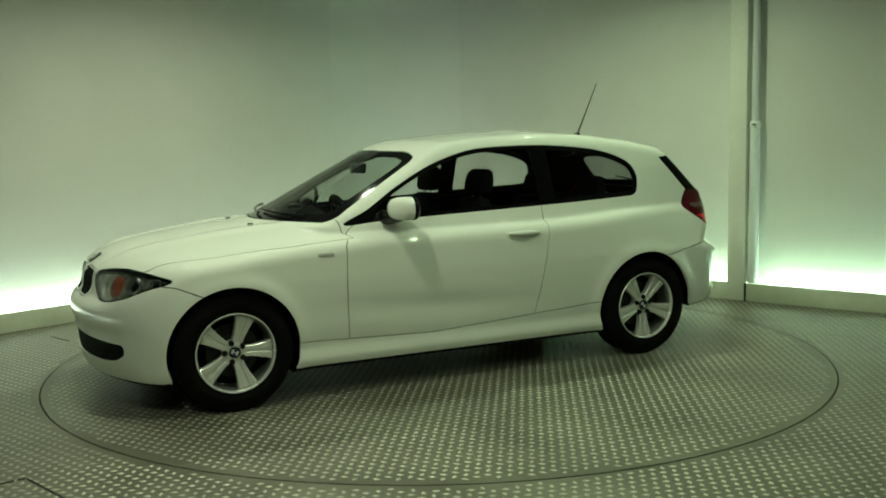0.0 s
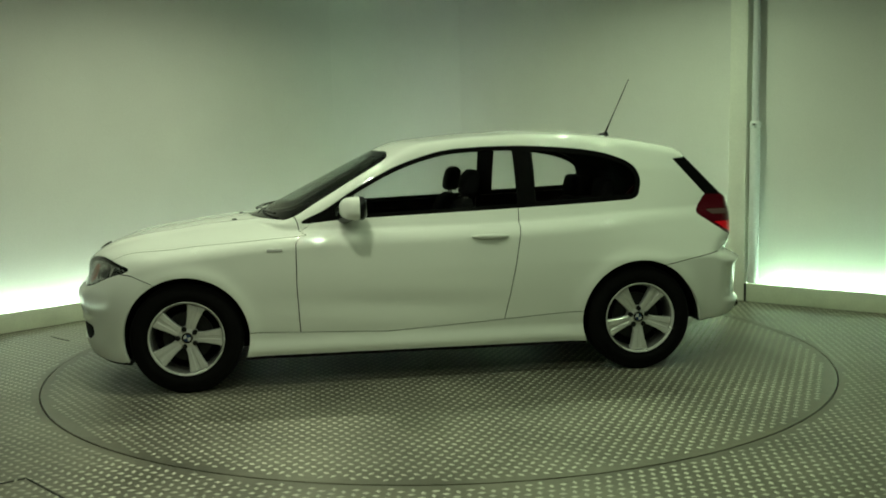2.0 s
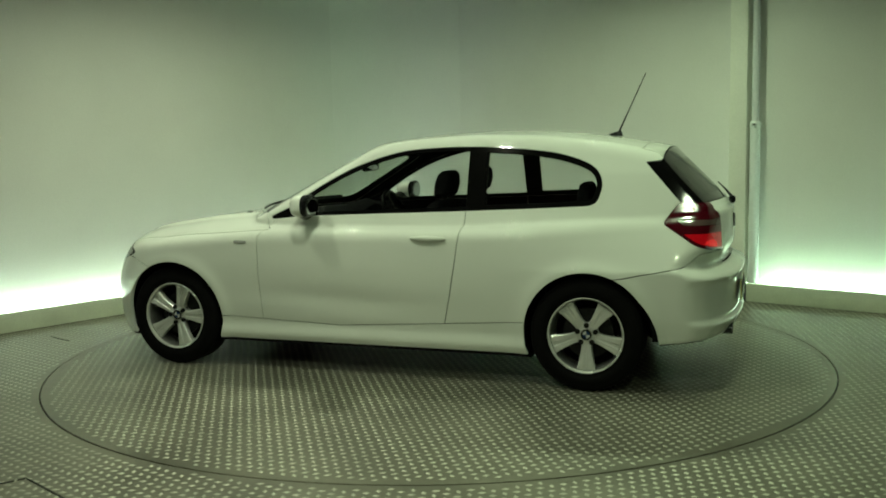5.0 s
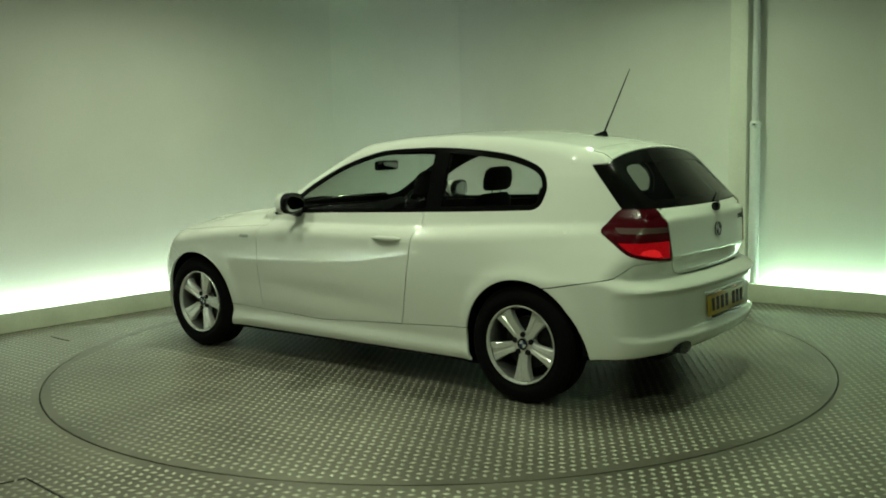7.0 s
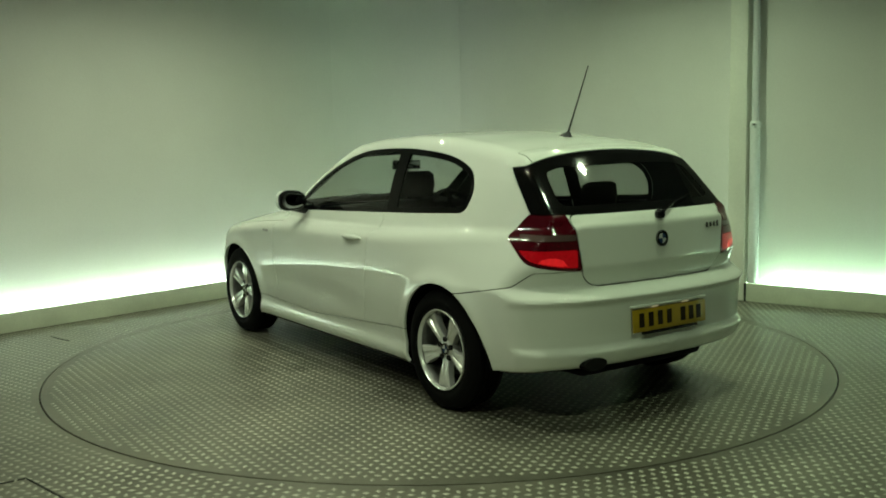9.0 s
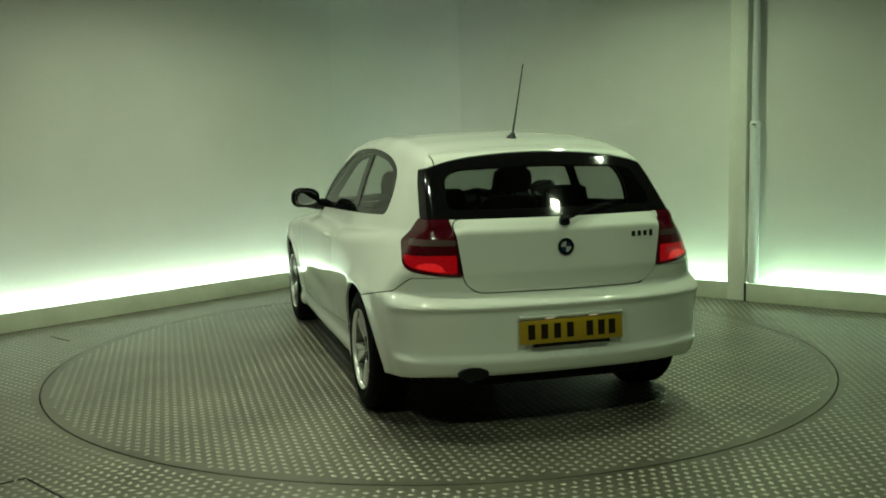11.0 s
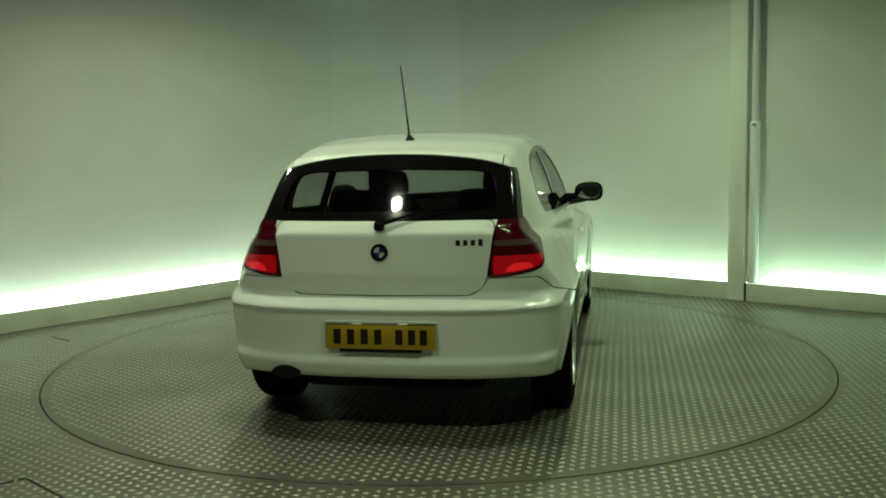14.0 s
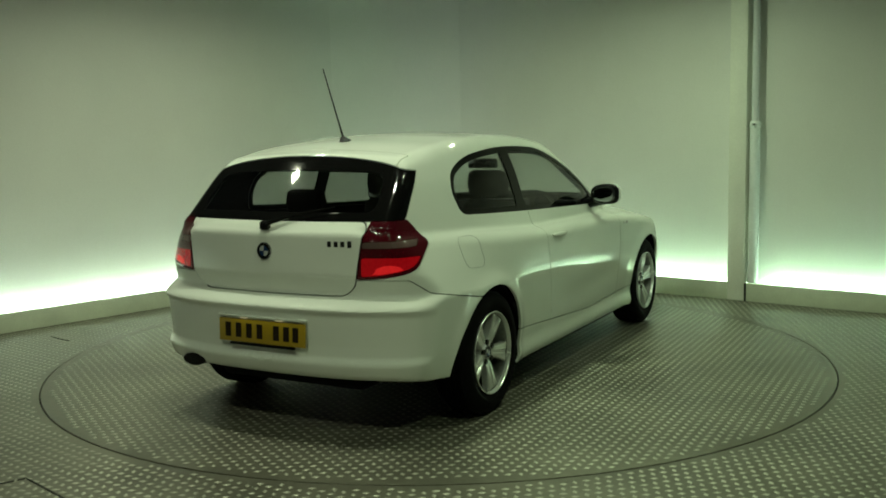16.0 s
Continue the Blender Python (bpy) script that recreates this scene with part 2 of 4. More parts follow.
def build_turntable():
    table = tagged(new("turntable"), "round studded metal turntable flush with the floor", "turntable")
    bm = bmesh.new()
    bmesh.ops.create_cone(bm, cap_ends=True, segments=160, radius1=TABLE_R, radius2=TABLE_R, depth=0.04, matrix=pose(0, 0, -0.02))
    part("deck", bm, PLATE, table, smooth=False)
    studs("deck_studs", table, lambda x, y: np.hypot(x, y) < TABLE_R - 0.05, 2.5)
    ring = lathe([(TABLE_R - 0.03, 0.001), (TABLE_R - 0.03, 0.002), (TABLE_R - 0.002, 0.002), (TABLE_R, -0.001), (TABLE_R, -0.03)], 160, "z")
    part("edge_ring", ring, PLATE, table, "worn steel rim of the turntable")
    return table


build_booth()
build_floor()
TABLE = build_turntable()


# ---------------------------------------------------------------- ceiling lights
def build_lamp(x, y, turn, watts, size=(0.085, 0.065)):
    lamp = tagged(new("ceiling_light"), "white panel light fixed to the ceiling", "ceiling light", group="ceiling lights")
    lamp.matrix_local = pose(x, y, TOP - 0.04, 0, 0, turn)
    part("housing", boxed((size[0] + 0.06, size[1] + 0.06, 0.07), pose(0, 0, 0.005), 0.008), PIPE, lamp)
    part("diffuser", boxed((size[0], size[1], 0.01), pose(0, 0, -0.034), 0.003), LAMP, lamp, "glowing diffuser")
    data = bpy.data.lights.new("panel", "AREA")
    data.shape, data.size, data.size_y = "RECTANGLE", *size
    data.energy, data.spread = watts, radians(167)
    data.color = (0.88, 1.0, 0.69) if x < 0 else (0.77, 1.0, 0.61)   # older, greener tubes on one side
    ob = new("panel_light", data)
    ob.matrix_basis = pose(x, y, TOP - 0.10, 0, 0, turn)


for px, py, power in ((-0.60, -1.82, 15), (1.38, -1.62, 8), (-1.9, -0.9, 11), (1.9, -0.95, 7), (-1.2, 0.7, 18), (1.2, 0.7, 18), (-1.4, -4.1, 22), (1.2, -4.1, 18)):
    build_lamp(px, py, 0, power)


# ---------------------------------------------------------------- the car: one smooth skin, cut into its panels
PAINT = material("white car paint", (0.77, 0.80, 0.735), 0.35, grain=0.01, scale=200, coat=1.0, stain=0.02, spec=0.0)
PAINT.node_tree.nodes["Principled BSDF"].inputs["Coat IOR"].default_value = 1.66
BLACK = material("black trim plastic", (0.006, 0.006, 0.007), 0.18, grain=0.1, scale=120, spec=0.25)
INNER = material("black cabin lining", (0.005, 0.005, 0.006), 0.9, grain=0.15, scale=60, spec=0.1)
CLOTH = material("black seat cloth", (0.006, 0.006, 0.007), 0.9, spec=0.1, grain=0.25, scale=180, bump=0.3)
RUBBER = material("black tyre rubber", (0.0045, 0.0045, 0.0045), 0.75, spec=0.06, grain=0.2, scale=90, bump=0.2, stain=0.3, stain_scale=8)
ALLOY = material("silver alloy", (0.74, 0.75, 0.72), 0.24, metal=0.5, grain=0.04, scale=80, stain=0.1, stain_scale=6)
BARREL = material("dull grey rim barrel", (0.16, 0.16, 0.155), 0.35, metal=0.6, grain=0.15, scale=60, stain=0.3, stain_scale=9)
DARKMETAL = material("dark brake metal", (0.022, 0.022, 0.022), 0.5, metal=0.7, grain=0.2)
CHROME = material("chrome", (0.75, 0.76, 0.76), 0.08, metal=1.0, grain=0)
LENS_RED = material("red lamp lens", (0.042, 0.002, 0.006), 0.10, grain=0.3, scale=90, coat=0.25, emit=(1.0, 0.01, 0.03), power=0.006)
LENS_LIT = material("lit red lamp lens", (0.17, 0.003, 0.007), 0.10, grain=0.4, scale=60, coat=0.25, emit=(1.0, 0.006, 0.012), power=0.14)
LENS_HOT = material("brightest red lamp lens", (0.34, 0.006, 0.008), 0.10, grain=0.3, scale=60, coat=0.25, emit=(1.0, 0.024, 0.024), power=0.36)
LENS_CLEAR = material("smoked clear lens", (0.10, 0.065, 0.06), 0.10, grain=0.1, scale=300, coat=0.5)
YELLOW = material("yellow reflective plate", (0.38, 0.25, 0.012), 0.35, grain=0.05)
INK = material("plate ink", (0.018, 0.011, 0.006), 0.6, grain=0.1, spec=0.15)
PLATE_LAMP = material("plate lamp lens", (0.8, 0.75, 0.6), 0.3, grain=0, emit=(1.0, 0.85, 0.5), power=0.15)
BLUE = material("enamel blue", (0.010, 0.028, 0.085), 0.15, grain=0)
WHITE = material("enamel white", (0.42, 0.43, 0.43), 0.15, grain=0)
AMBER = material("amber indicator", (0.24, 0.052, 0.024), 0.3, grain=0.7, scale=28)
SIDE_GLASS = glass("side window glass", (0.84, 0.85, 0.84))
EDGE = material("black ceramic border", (0.004, 0.004, 0.004), 0.06, grain=0.05, spec=0.2)
SCREEN_GLASS = glass("windscreen glass", (0.70, 0.75, 0.70))
REAR_GLASS = glass("tinted rear glass", (0.40, 0.42, 0.40), 0.035)
LAMP_GLASS = glass("clear lamp cover", (0.9, 0.92, 0.9))
# strong grain sets the bowl's bright and dark reflections into its colour
BOWL = material("headlight reflector", (0.66, 0.66, 0.65), 0.12, metal=0.9, grain=0.9, scale=17, bump=1.0)
MIRROR = material("mirror glass", (0.35, 0.36, 0.38), 0.02, metal=1.0, grain=0)


def lerp(x, pairs):
    xs, ys = zip(*sorted(pairs))
    return np.interp(x, xs, ys)


def soft_lerp(x, pairs):
    """Interpolation with rounded joints."""
    return sum(lerp(x + d, pairs) * k for d, k in ((-0.08, 0.15), (-0.04, 0.2), (0, 0.3), (0.04, 0.2), (0.08, 0.15)))


def fine_lerp(x, pairs):
    return sum(lerp(x + d, pairs) * k for d, k in ((-0.02, 0.2), (-0.01, 0.2), (0, 0.2), (0.01, 0.2), (0.02, 0.2)))


def crisp_lerp(x, pairs):
    return sum(lerp(x + d, pairs) / 3 for d in (-0.007, 0, 0.007))


def smax(a, b, k):
    h = np.clip(0.5 + 0.5 * (a - b) / k, 0, 1)
    return b + (a - b) * h + k * h * (1 - h)


def smin(a, b, k):
    return -smax(-a, -b, k)


CREASE = ((2.1, 0.80), (1.48, 0.845), (0.96, 0.865), (0.62, 0.885), (-0.05, 0.91), (-0.6, 0.93), (-1.34, 0.955), (-1.62, 0.965), (-2.1, 0.96))


def skin(x, y, z):
    """Below zero inside the car, zero on its outer skin."""
    ay = np.abs(y)
    # flank
    w = fine_lerp(z, ((0.1, 0.77), (0.18, 0.815), (0.215, 0.835), (0.245, 0.834), (0.29, 0.824), (0.35, 0.836), (0.42, 0.846), (0.55, 0.858), (0.66, 0.864), (0.8, 0.862), (0.9, 0.856), (1.2, 0.84)))
    w = w - soft_lerp(x, ((2.2, 0.12), (1.9, 0.055), (1.6, 0.01), (1.3, -0.004), (0.9, 0.006), (0, 0.004), (-0.8, 0.004), (-1.3, -0.004), (-1.6, 0.006), (-1.9, 0.04), (-2.2, 0.10)))
    for cx in (1.33, -1.33):   # rounded lips over the wheels
        r = np.hypot(x - cx, z - 0.316)
        w = w + 0.014 * np.exp(-((r - 0.36) / 0.05) ** 2)
    # hollow above the sill, running from the front wheel back and down
    zh = 0.50 - 0.10 * (0.8 - x) / 1.6
    w = w - 0.010 * np.exp(-((z - zh) / 0.072) ** 2) * np.exp(-((x - 0.1) / 0.62) ** 2)
    hip = np.clip((-0.75 - x) / 1.1, 0, 1)
    hip = hip * hip * (3 - 2 * hip)
    w = w - 0.46 * np.clip(z - 0.67, 0, 0.4) * hip
    w = w - 0.006 * np.exp(-((x + 0.42) / 0.095) ** 2 - ((z - 0.838) / 0.030) ** 2)   # hollow behind the door handle
    flank = ay - w
    zc = soft_lerp(x, CREASE)
    shoulder = ((ay - 0.858 + 0.14 * hip) + (z - zc) * 1.75) / 2.0
    side = smax(flank, shoulder, 0.008)
    # nose
    xf = soft_lerp(z, ((0.1, 1.93), (0.2, 2.005), (0.30, 2.038), (0.48, 2.050), (0.58, 2.035), (0.68, 1.99), (0.78, 1.915), (0.9, 1.77)))
    upright = fine_lerp(z, ((0.1, 1.93), (0.2, 2.005), (0.30, 2.032), (0.46, 2.056), (0.53, 2.058), (0.565, 2.050), (0.605, 1.995), (0.66, 1.985), (0.72, 1.978), (0.77, 1.945), (0.9, 1.77)))
    mix = np.clip((0.66 - ay) / 0.34, 0, 1)
    xf = xf + (upright - xf) * mix * mix * (3 - 2 * mix)
    fade = np.clip((0.80 - ay) / 0.2, 0, 1)      # bumper crease, hollow below it
    xf = xf - 0.016 * fade * fine_lerp(z, ((0.30, 0.0), (0.40, 0.6), (0.445, 1.0), (0.475, 0.0)))
    xf = xf - 0.30 * ay ** 2 - 0.40 * ay ** 6
    nose = x - xf
    # tail
    xr = crisp_lerp(z, ((0.1, -2.02), (0.25, -2.07), (0.33, -2.116), (0.372, -2.134), (0.388, -2.134), (0.404, -2.110), (0.46, -2.110), (0.56, -2.118), (0.600, -2.120), (0.612, -2.124), (0.626, -2.141), (0.641, -2.139), (0.690, -2.050), (0.700, -2.046), (0.762, -2.068), (0.782, -2.076), (0.90, -2.071), (0.982, -2.068), (1.03, -2.008), (1.06, -1.98), (1.2, -1.95)))
    xr = xr + 0.12 * ay ** 2 + 0.32 * ay ** 4.5
    tail = xr - x
    # bonnet and the deck under the windows
    zd = soft_lerp(x, ((2.2, 0.66), (2.0, 0.757), (1.85, 0.822), (1.65, 0.872), (1.25, 0.932), (0.95, 0.960), (0.6, 0.985), (-0.6, 1.00), (-1.4, 1.03), (-2.1, 1.03)))
    ridge = 0.010 * np.exp(-((ay - 0.40 - 0.08 * (1.0 - x)) / 0.06) ** 2) * np.clip((x - 0.7) * 3, 0, 1)
    deck = z - (zd + ridge - 0.10 * ay ** 2 - 0.10 * ay ** 4)
    low = smax(side, deck, 0.05)
    low = smax(low, nose, 0.07)
    crisp = np.clip((z - 0.88) / 0.08, 0, 1) * np.clip((0.56 - ay) / 0.08, 0, 1)   # sharper ledge over the tailgate
    low = smax(low, tail, 0.07 - 0.05 * crisp)
    low = smax(low, lerp(x, ((-2.2, 0.302), (-2.0, 0.295), (-1.78, 0.274), (-1.66, 0.262), (-1.5, 0.165), (1.7, 0.165), (2.1, 0.19))) - z, 0.03)
    # cabin
    g = 0.745 - np.maximum(z - 0.97, -0.05) * 0.33 - 0.10 * np.clip(z - 1.2, 0, 1) - soft_lerp(x, ((1.2, 0.12), (0.8, 0.05), (0.4, 0.01), (-0.4, 0.0), (-1.0, 0.004), (-1.5, 0.03), (-1.8, 0.075), (-2.1, 0.13)))
    pane = (ay - g) / 1.06
    roof = z - (soft_lerp(x, ((0.6, 1.26), (0.3, 1.345), (0.1, 1.400), (-0.3, 1.443), (-0.68, 1.458), (-1.05, 1.444), (-1.41, 1.402), (-1.75, 1.336), (-1.9, 1.300))) - 0.10 * ay ** 2 - 0.06 * ay ** 6)
    screen = (x - (0.985 - np.maximum(z - 0.955, -0.02) * 1.98 - 0.50 * ay ** 2 + 0.05 * np.clip(z - 0.95, 0, 0.5) * (0.45 - np.clip(z - 0.95, 0, 0.5)))) / 2.2
    hatch = ((-2.024 + np.maximum(z - 1.03, -0.02) * 0.985 + 0.22 * ay ** 2) - x) / 1.43
    top = smax(pane, roof, 0.06)
    top = smax(top, screen, 0.035)
    top = smax(top, hatch, 0.02)
    top = np.maximum(top, 0.80 - z)
    return smin(low, top, 0.018)


def settle(v, rounds=2):
    """Bring points that lie near the skin onto it."""
    for _ in range(rounds):
        e = 1e-4
        f = skin(*v.T)
        grad = np.stack([(skin(*(v + d).T) - skin(*(v - d).T)) / (2 * e) for d in np.eye(3) * e], 1)
        v = v - (f / np.maximum((grad ** 2).sum(1), 0.05))[:, None] * grad
        v[:, 1] = np.maximum(v[:, 1], 0)
    return v


def normals_at(v):
    e = 1e-3
    g = np.stack([skin(*(v + d).T) - skin(*(v - d).T) for d in np.eye(3) * e], 1)
    g[v[:, 1] < 1e-6, 1] = 0
    return g / np.maximum(np.linalg.norm(g, axis=1), 1e-9)[:, None]


def half_skin(mid=190, cap=84, turn=230):
    """The left half of the car's skin, cast outward from a line along its middle."""
    rows = []
    for k in range(cap):
        rows.append((-1.45, -math.pi / 2 * (1 - k / cap)))
    for k in range(mid + 1):
        rows.append((-1.45 + 2.80 * k / mid, 0.0))
    for k in range(1, cap + 1):
        rows.append((1.35, math.pi / 2 * k / cap))
    sx = np.array([r[0] for r in rows])[:, None]
    al = np.array([r[1] for r in rows])[:, None]
    ph = (np.linspace(-math.pi / 2, math.pi / 2, turn + 1))[None, :]
    d = np.stack([np.sin(al) + 0 * ph, np.cos(al) * np.cos(ph), np.cos(al) * np.sin(ph)], -1)
    o = np.stack([sx + 0 * ph, 0 * ph + 0 * al, 0.60 + 0 * ph + 0 * al], -1)
    lo, hi = np.zeros(d.shape[:2]), np.full(d.shape[:2], 1.6)
    for _ in range(22):
        m = (lo + hi) / 2
        p = o + d * m[..., None]
        ins = skin(p[..., 0], p[..., 1], p[..., 2]) < 0
        lo, hi = np.where(ins, m, lo), np.where(ins, hi, m)
    v = (o + d * lo[..., None]).reshape(-1, 3)
    v[np.abs(v[:, 1]) < 1e-5, 1] = 0
    n, c = len(rows), turn + 1
    i, j = np.meshgrid(np.arange(n - 1), np.arange(turn), indexing="ij")
    a, b, cc, dd = i * c + j, (i + 1) * c + j, (i + 1) * c + j + 1, i * c + j + 1
    t = np.concatenate([np.stack([a, b, cc], -1).reshape(-1, 3), np.stack([a, cc, dd], -1).reshape(-1, 3)])
    tri = v[t]
    out = (np.cross(tri[:, 1] - tri[:, 0], tri[:, 2] - tri[:, 0]) * (tri.mean(1) - np.array([0, 0, 0.6])) * np.array([0.2, 1, 1])).sum()
    if out < 0:
        t = t[:, ::-1]
    key = np.round(v * 2e5).astype(np.int64)
    _, first, inv = np.unique(key, axis=0, return_index=True, return_inverse=True)
    v, t = v[first], inv.ravel()[t]
    t = t[(t[:, 0] != t[:, 1]) & (t[:, 1] != t[:, 2]) & (t[:, 0] != t[:, 2])]
    return v, t


def clip(v, t, f):
    """The part of the triangles where f is below zero, cut cleanly along its edge."""
    f = np.where(np.abs(f) < 1e-6, 1e-6, f)
    ins = f < 0
    cnt = ins[t].sum(1)
    keep = [t[cnt == 3]]
    mixed = t[(cnt == 1) | (cnt == 2)]
    if len(mixed):
        s = ins[mixed]
        lone = np.where(s.sum(1) == 1, s.argmax(1), (~s).argmax(1))
        r = np.arange(len(mixed))
        a, b, c = mixed[r, lone], mixed[r, (lone + 1) % 3], mixed[r, (lone + 2) % 3]

        def cross(p, q):
            k = np.stack([np.minimum(p, q), np.maximum(p, q)], 1)
            return k
        e = np.concatenate([cross(a, b), cross(a, c)])
        u, inv = np.unique(e, axis=0, return_inverse=True)
        inv = inv.ravel()
        w = f[u[:, 0]] / (f[u[:, 0]] - f[u[:, 1]])
        nv = v[u[:, 0]] * (1 - w[:, None]) + v[u[:, 1]] * w[:, None]
        flat = (v[u[:, 0], 1] == 0) & (v[u[:, 1], 1] == 0)
        nv[flat, 1] = 0
        ab, ac = inv[:len(mixed)] + len(v), inv[len(mixed):] + len(v)
        one = s.sum(1) == 1
        keep += [np.stack([a, ab, ac], 1)[one], np.stack([ab, b, c], 1)[~one], np.stack([ab, c, ac], 1)[~one]]
        v = np.concatenate([v, nv])
    t = np.concatenate(keep)
    used, inv = np.unique(t, return_inverse=True)
    return v[used], inv.reshape(-1, 3)


def outline(points, steps=8):
    """A closed smooth outline through a few points."""
    p = np.array(points, float)
    out = []
    n = len(p)
    for i in range(n):
        a, b, c, d = p[i - 1], p[i], p[(i + 1) % n], p[(i + 2) % n]
        for k in range(steps):
            s = k / steps
            out.append(0.5 * ((2 * b) + (c - a) * s + (2 * a - 5 * b + 4 * c - d) * s * s + (3 * b - a - 3 * c + d) * s ** 3))
    return np.array(out)


def corners(points, r=0.02, steps=5):
    """A closed outline of straight sides with rounded corners."""
    p = [np.array(q, float) for q in points]
    out = []
    n = len(p)
    for i in range(n):
        a, b, c = p[i - 1], p[i], p[(i + 1) % n]
        ra = min(r, 0.45 * np.linalg.norm(a - b), 0.45 * np.linalg.norm(c - b))
        s, e = b + (a - b) / np.linalg.norm(a - b) * ra, b + (c - b) / np.linalg.norm(c - b) * ra
        for k in range(steps + 1):
            u = k / steps
            out.append((1 - u) ** 2 * s + 2 * u * (1 - u) * b + u * u * e)
    return np.array(out)


def inside(px, pz, poly):
    """Signed distance to a polygon, below zero inside."""
    best = np.full(px.shape, 1e9)
    odd = np.zeros(px.shape, bool)
    for (ax, az), (bx, bz) in zip(poly, np.roll(poly, -1, 0)):
        ex, ez = bx - ax, bz - az
        L = ex * ex + ez * ez
        if L < 1e-14:
            continue
        h = np.clip(((px - ax) * ex + (pz - az) * ez) / L, 0, 1)
        best = np.minimum(best, (px - ax - h * ex) ** 2 + (pz - az - h * ez) ** 2)
        if az != bz:
            odd ^= ((az > pz) != (bz > pz)) & (px < (bx - ax) * (pz - az) / (bz - az) + ax)
    d = np.sqrt(best)
    return np.where(odd, -d, d)


GAPW = 0.0028


class Shell:
    """What is left of the skin while panels are cut out of it."""

    def __init__(self, v, t):
        self.v, self.t = v, t

    def take(self, field, gap=GAPW):
        f = field(*self.v.T)
        a = clip(self.v, self.t, f + gap)
        self.v, self.t = clip(self.v, self.t, gap - f)
        return a


def panel(name, vt, mat, parent, both, deep=0.012, lift=0.0, label="", flip=False):
    """A panel with turned-in edges: both=True joins the two halves, else flip says which side it is for."""
    v, t = vt
    if not len(t):
        return None
    v = settle(v.copy())
    n = normals_at(v)
    v = v + n * lift
    e = np.sort(np.concatenate([t[:, [0, 1]], t[:, [1, 2]], t[:, [2, 0]]]), axis=1)
    u, first, count = np.unique(e, axis=0, return_index=True, return_counts=True)
    raw = np.concatenate([t[:, [0, 1]], t[:, [1, 2]], t[:, [2, 0]]])
    rim = raw[first[count == 1]]
    if both:
        rim = rim[~((v[rim[:, 0], 1] < 1e-6) & (v[rim[:, 1], 1] < 1e-6))]
    faces = [t]
    if deep:
        ids = np.unique(rim)
        back = np.full(len(v), -1)
        back[ids] = len(v) + np.arange(len(ids))
        v = np.concatenate([v, v[ids] - n[ids] * deep])
        faces += [np.stack([rim[:, 1], rim[:, 0], back[rim[:, 0]]], 1), np.stack([rim[:, 1], back[rim[:, 0]], back[rim[:, 1]]], 1)]
    t2 = np.concatenate(faces)
    hard = len(t)
    if both:
        mid = v[:, 1] < 1e-6
        other = np.where(mid, np.arange(len(v)), len(v) + np.arange(len(v)))
        tm = other[t2][:, ::-1]
        v = np.concatenate([v, v * np.array([1, -1, 1])])
        t2 = np.concatenate([t2, tm])
    elif flip:
        v, t2 = v * np.array([1, -1, 1]), t2[:, ::-1]
    me = bpy.data.meshes.new(name)
    me.from_pydata(v.tolist(), [], t2.tolist())
    me.materials.append(mat)
    me.polygons.foreach_set("use_smooth", [True] * len(me.polygons))
    me.set_sharp_from_angle(angle=radians(38))
    me.update()
    ob = new(name, me)
    ob.parent = parent
    if label:
        ob["label"] = label
    return ob


DLO = outline([(0.665, 0.940), (0.35, 0.960), (-0.60, 0.992), (-1.20, 1.016), (-1.345, 1.030), (-1.385, 1.09), (-1.39, 1.16), (-1.345, 1.235), (-1.22, 1.292), (-1.03, 1.332), (-0.70, 1.358), (-0.37, 1.355), (-0.15, 1.332), (0.10, 1.255), (0.33, 1.140), (0.52, 1.02)])
SILL_TOP = ((1.1, 0.335), (0.94, 0.33), (0.68, 0.32), (0.17, 0.302), (-0.50, 0.342), (-0.94, 0.37), (-1.1, 0.38))
BUMP_R = ((-1.3, 0.61), (-1.53, 0.64), (-1.85, 0.70), (-1.93, 0.765), (-2.2, 0.775))


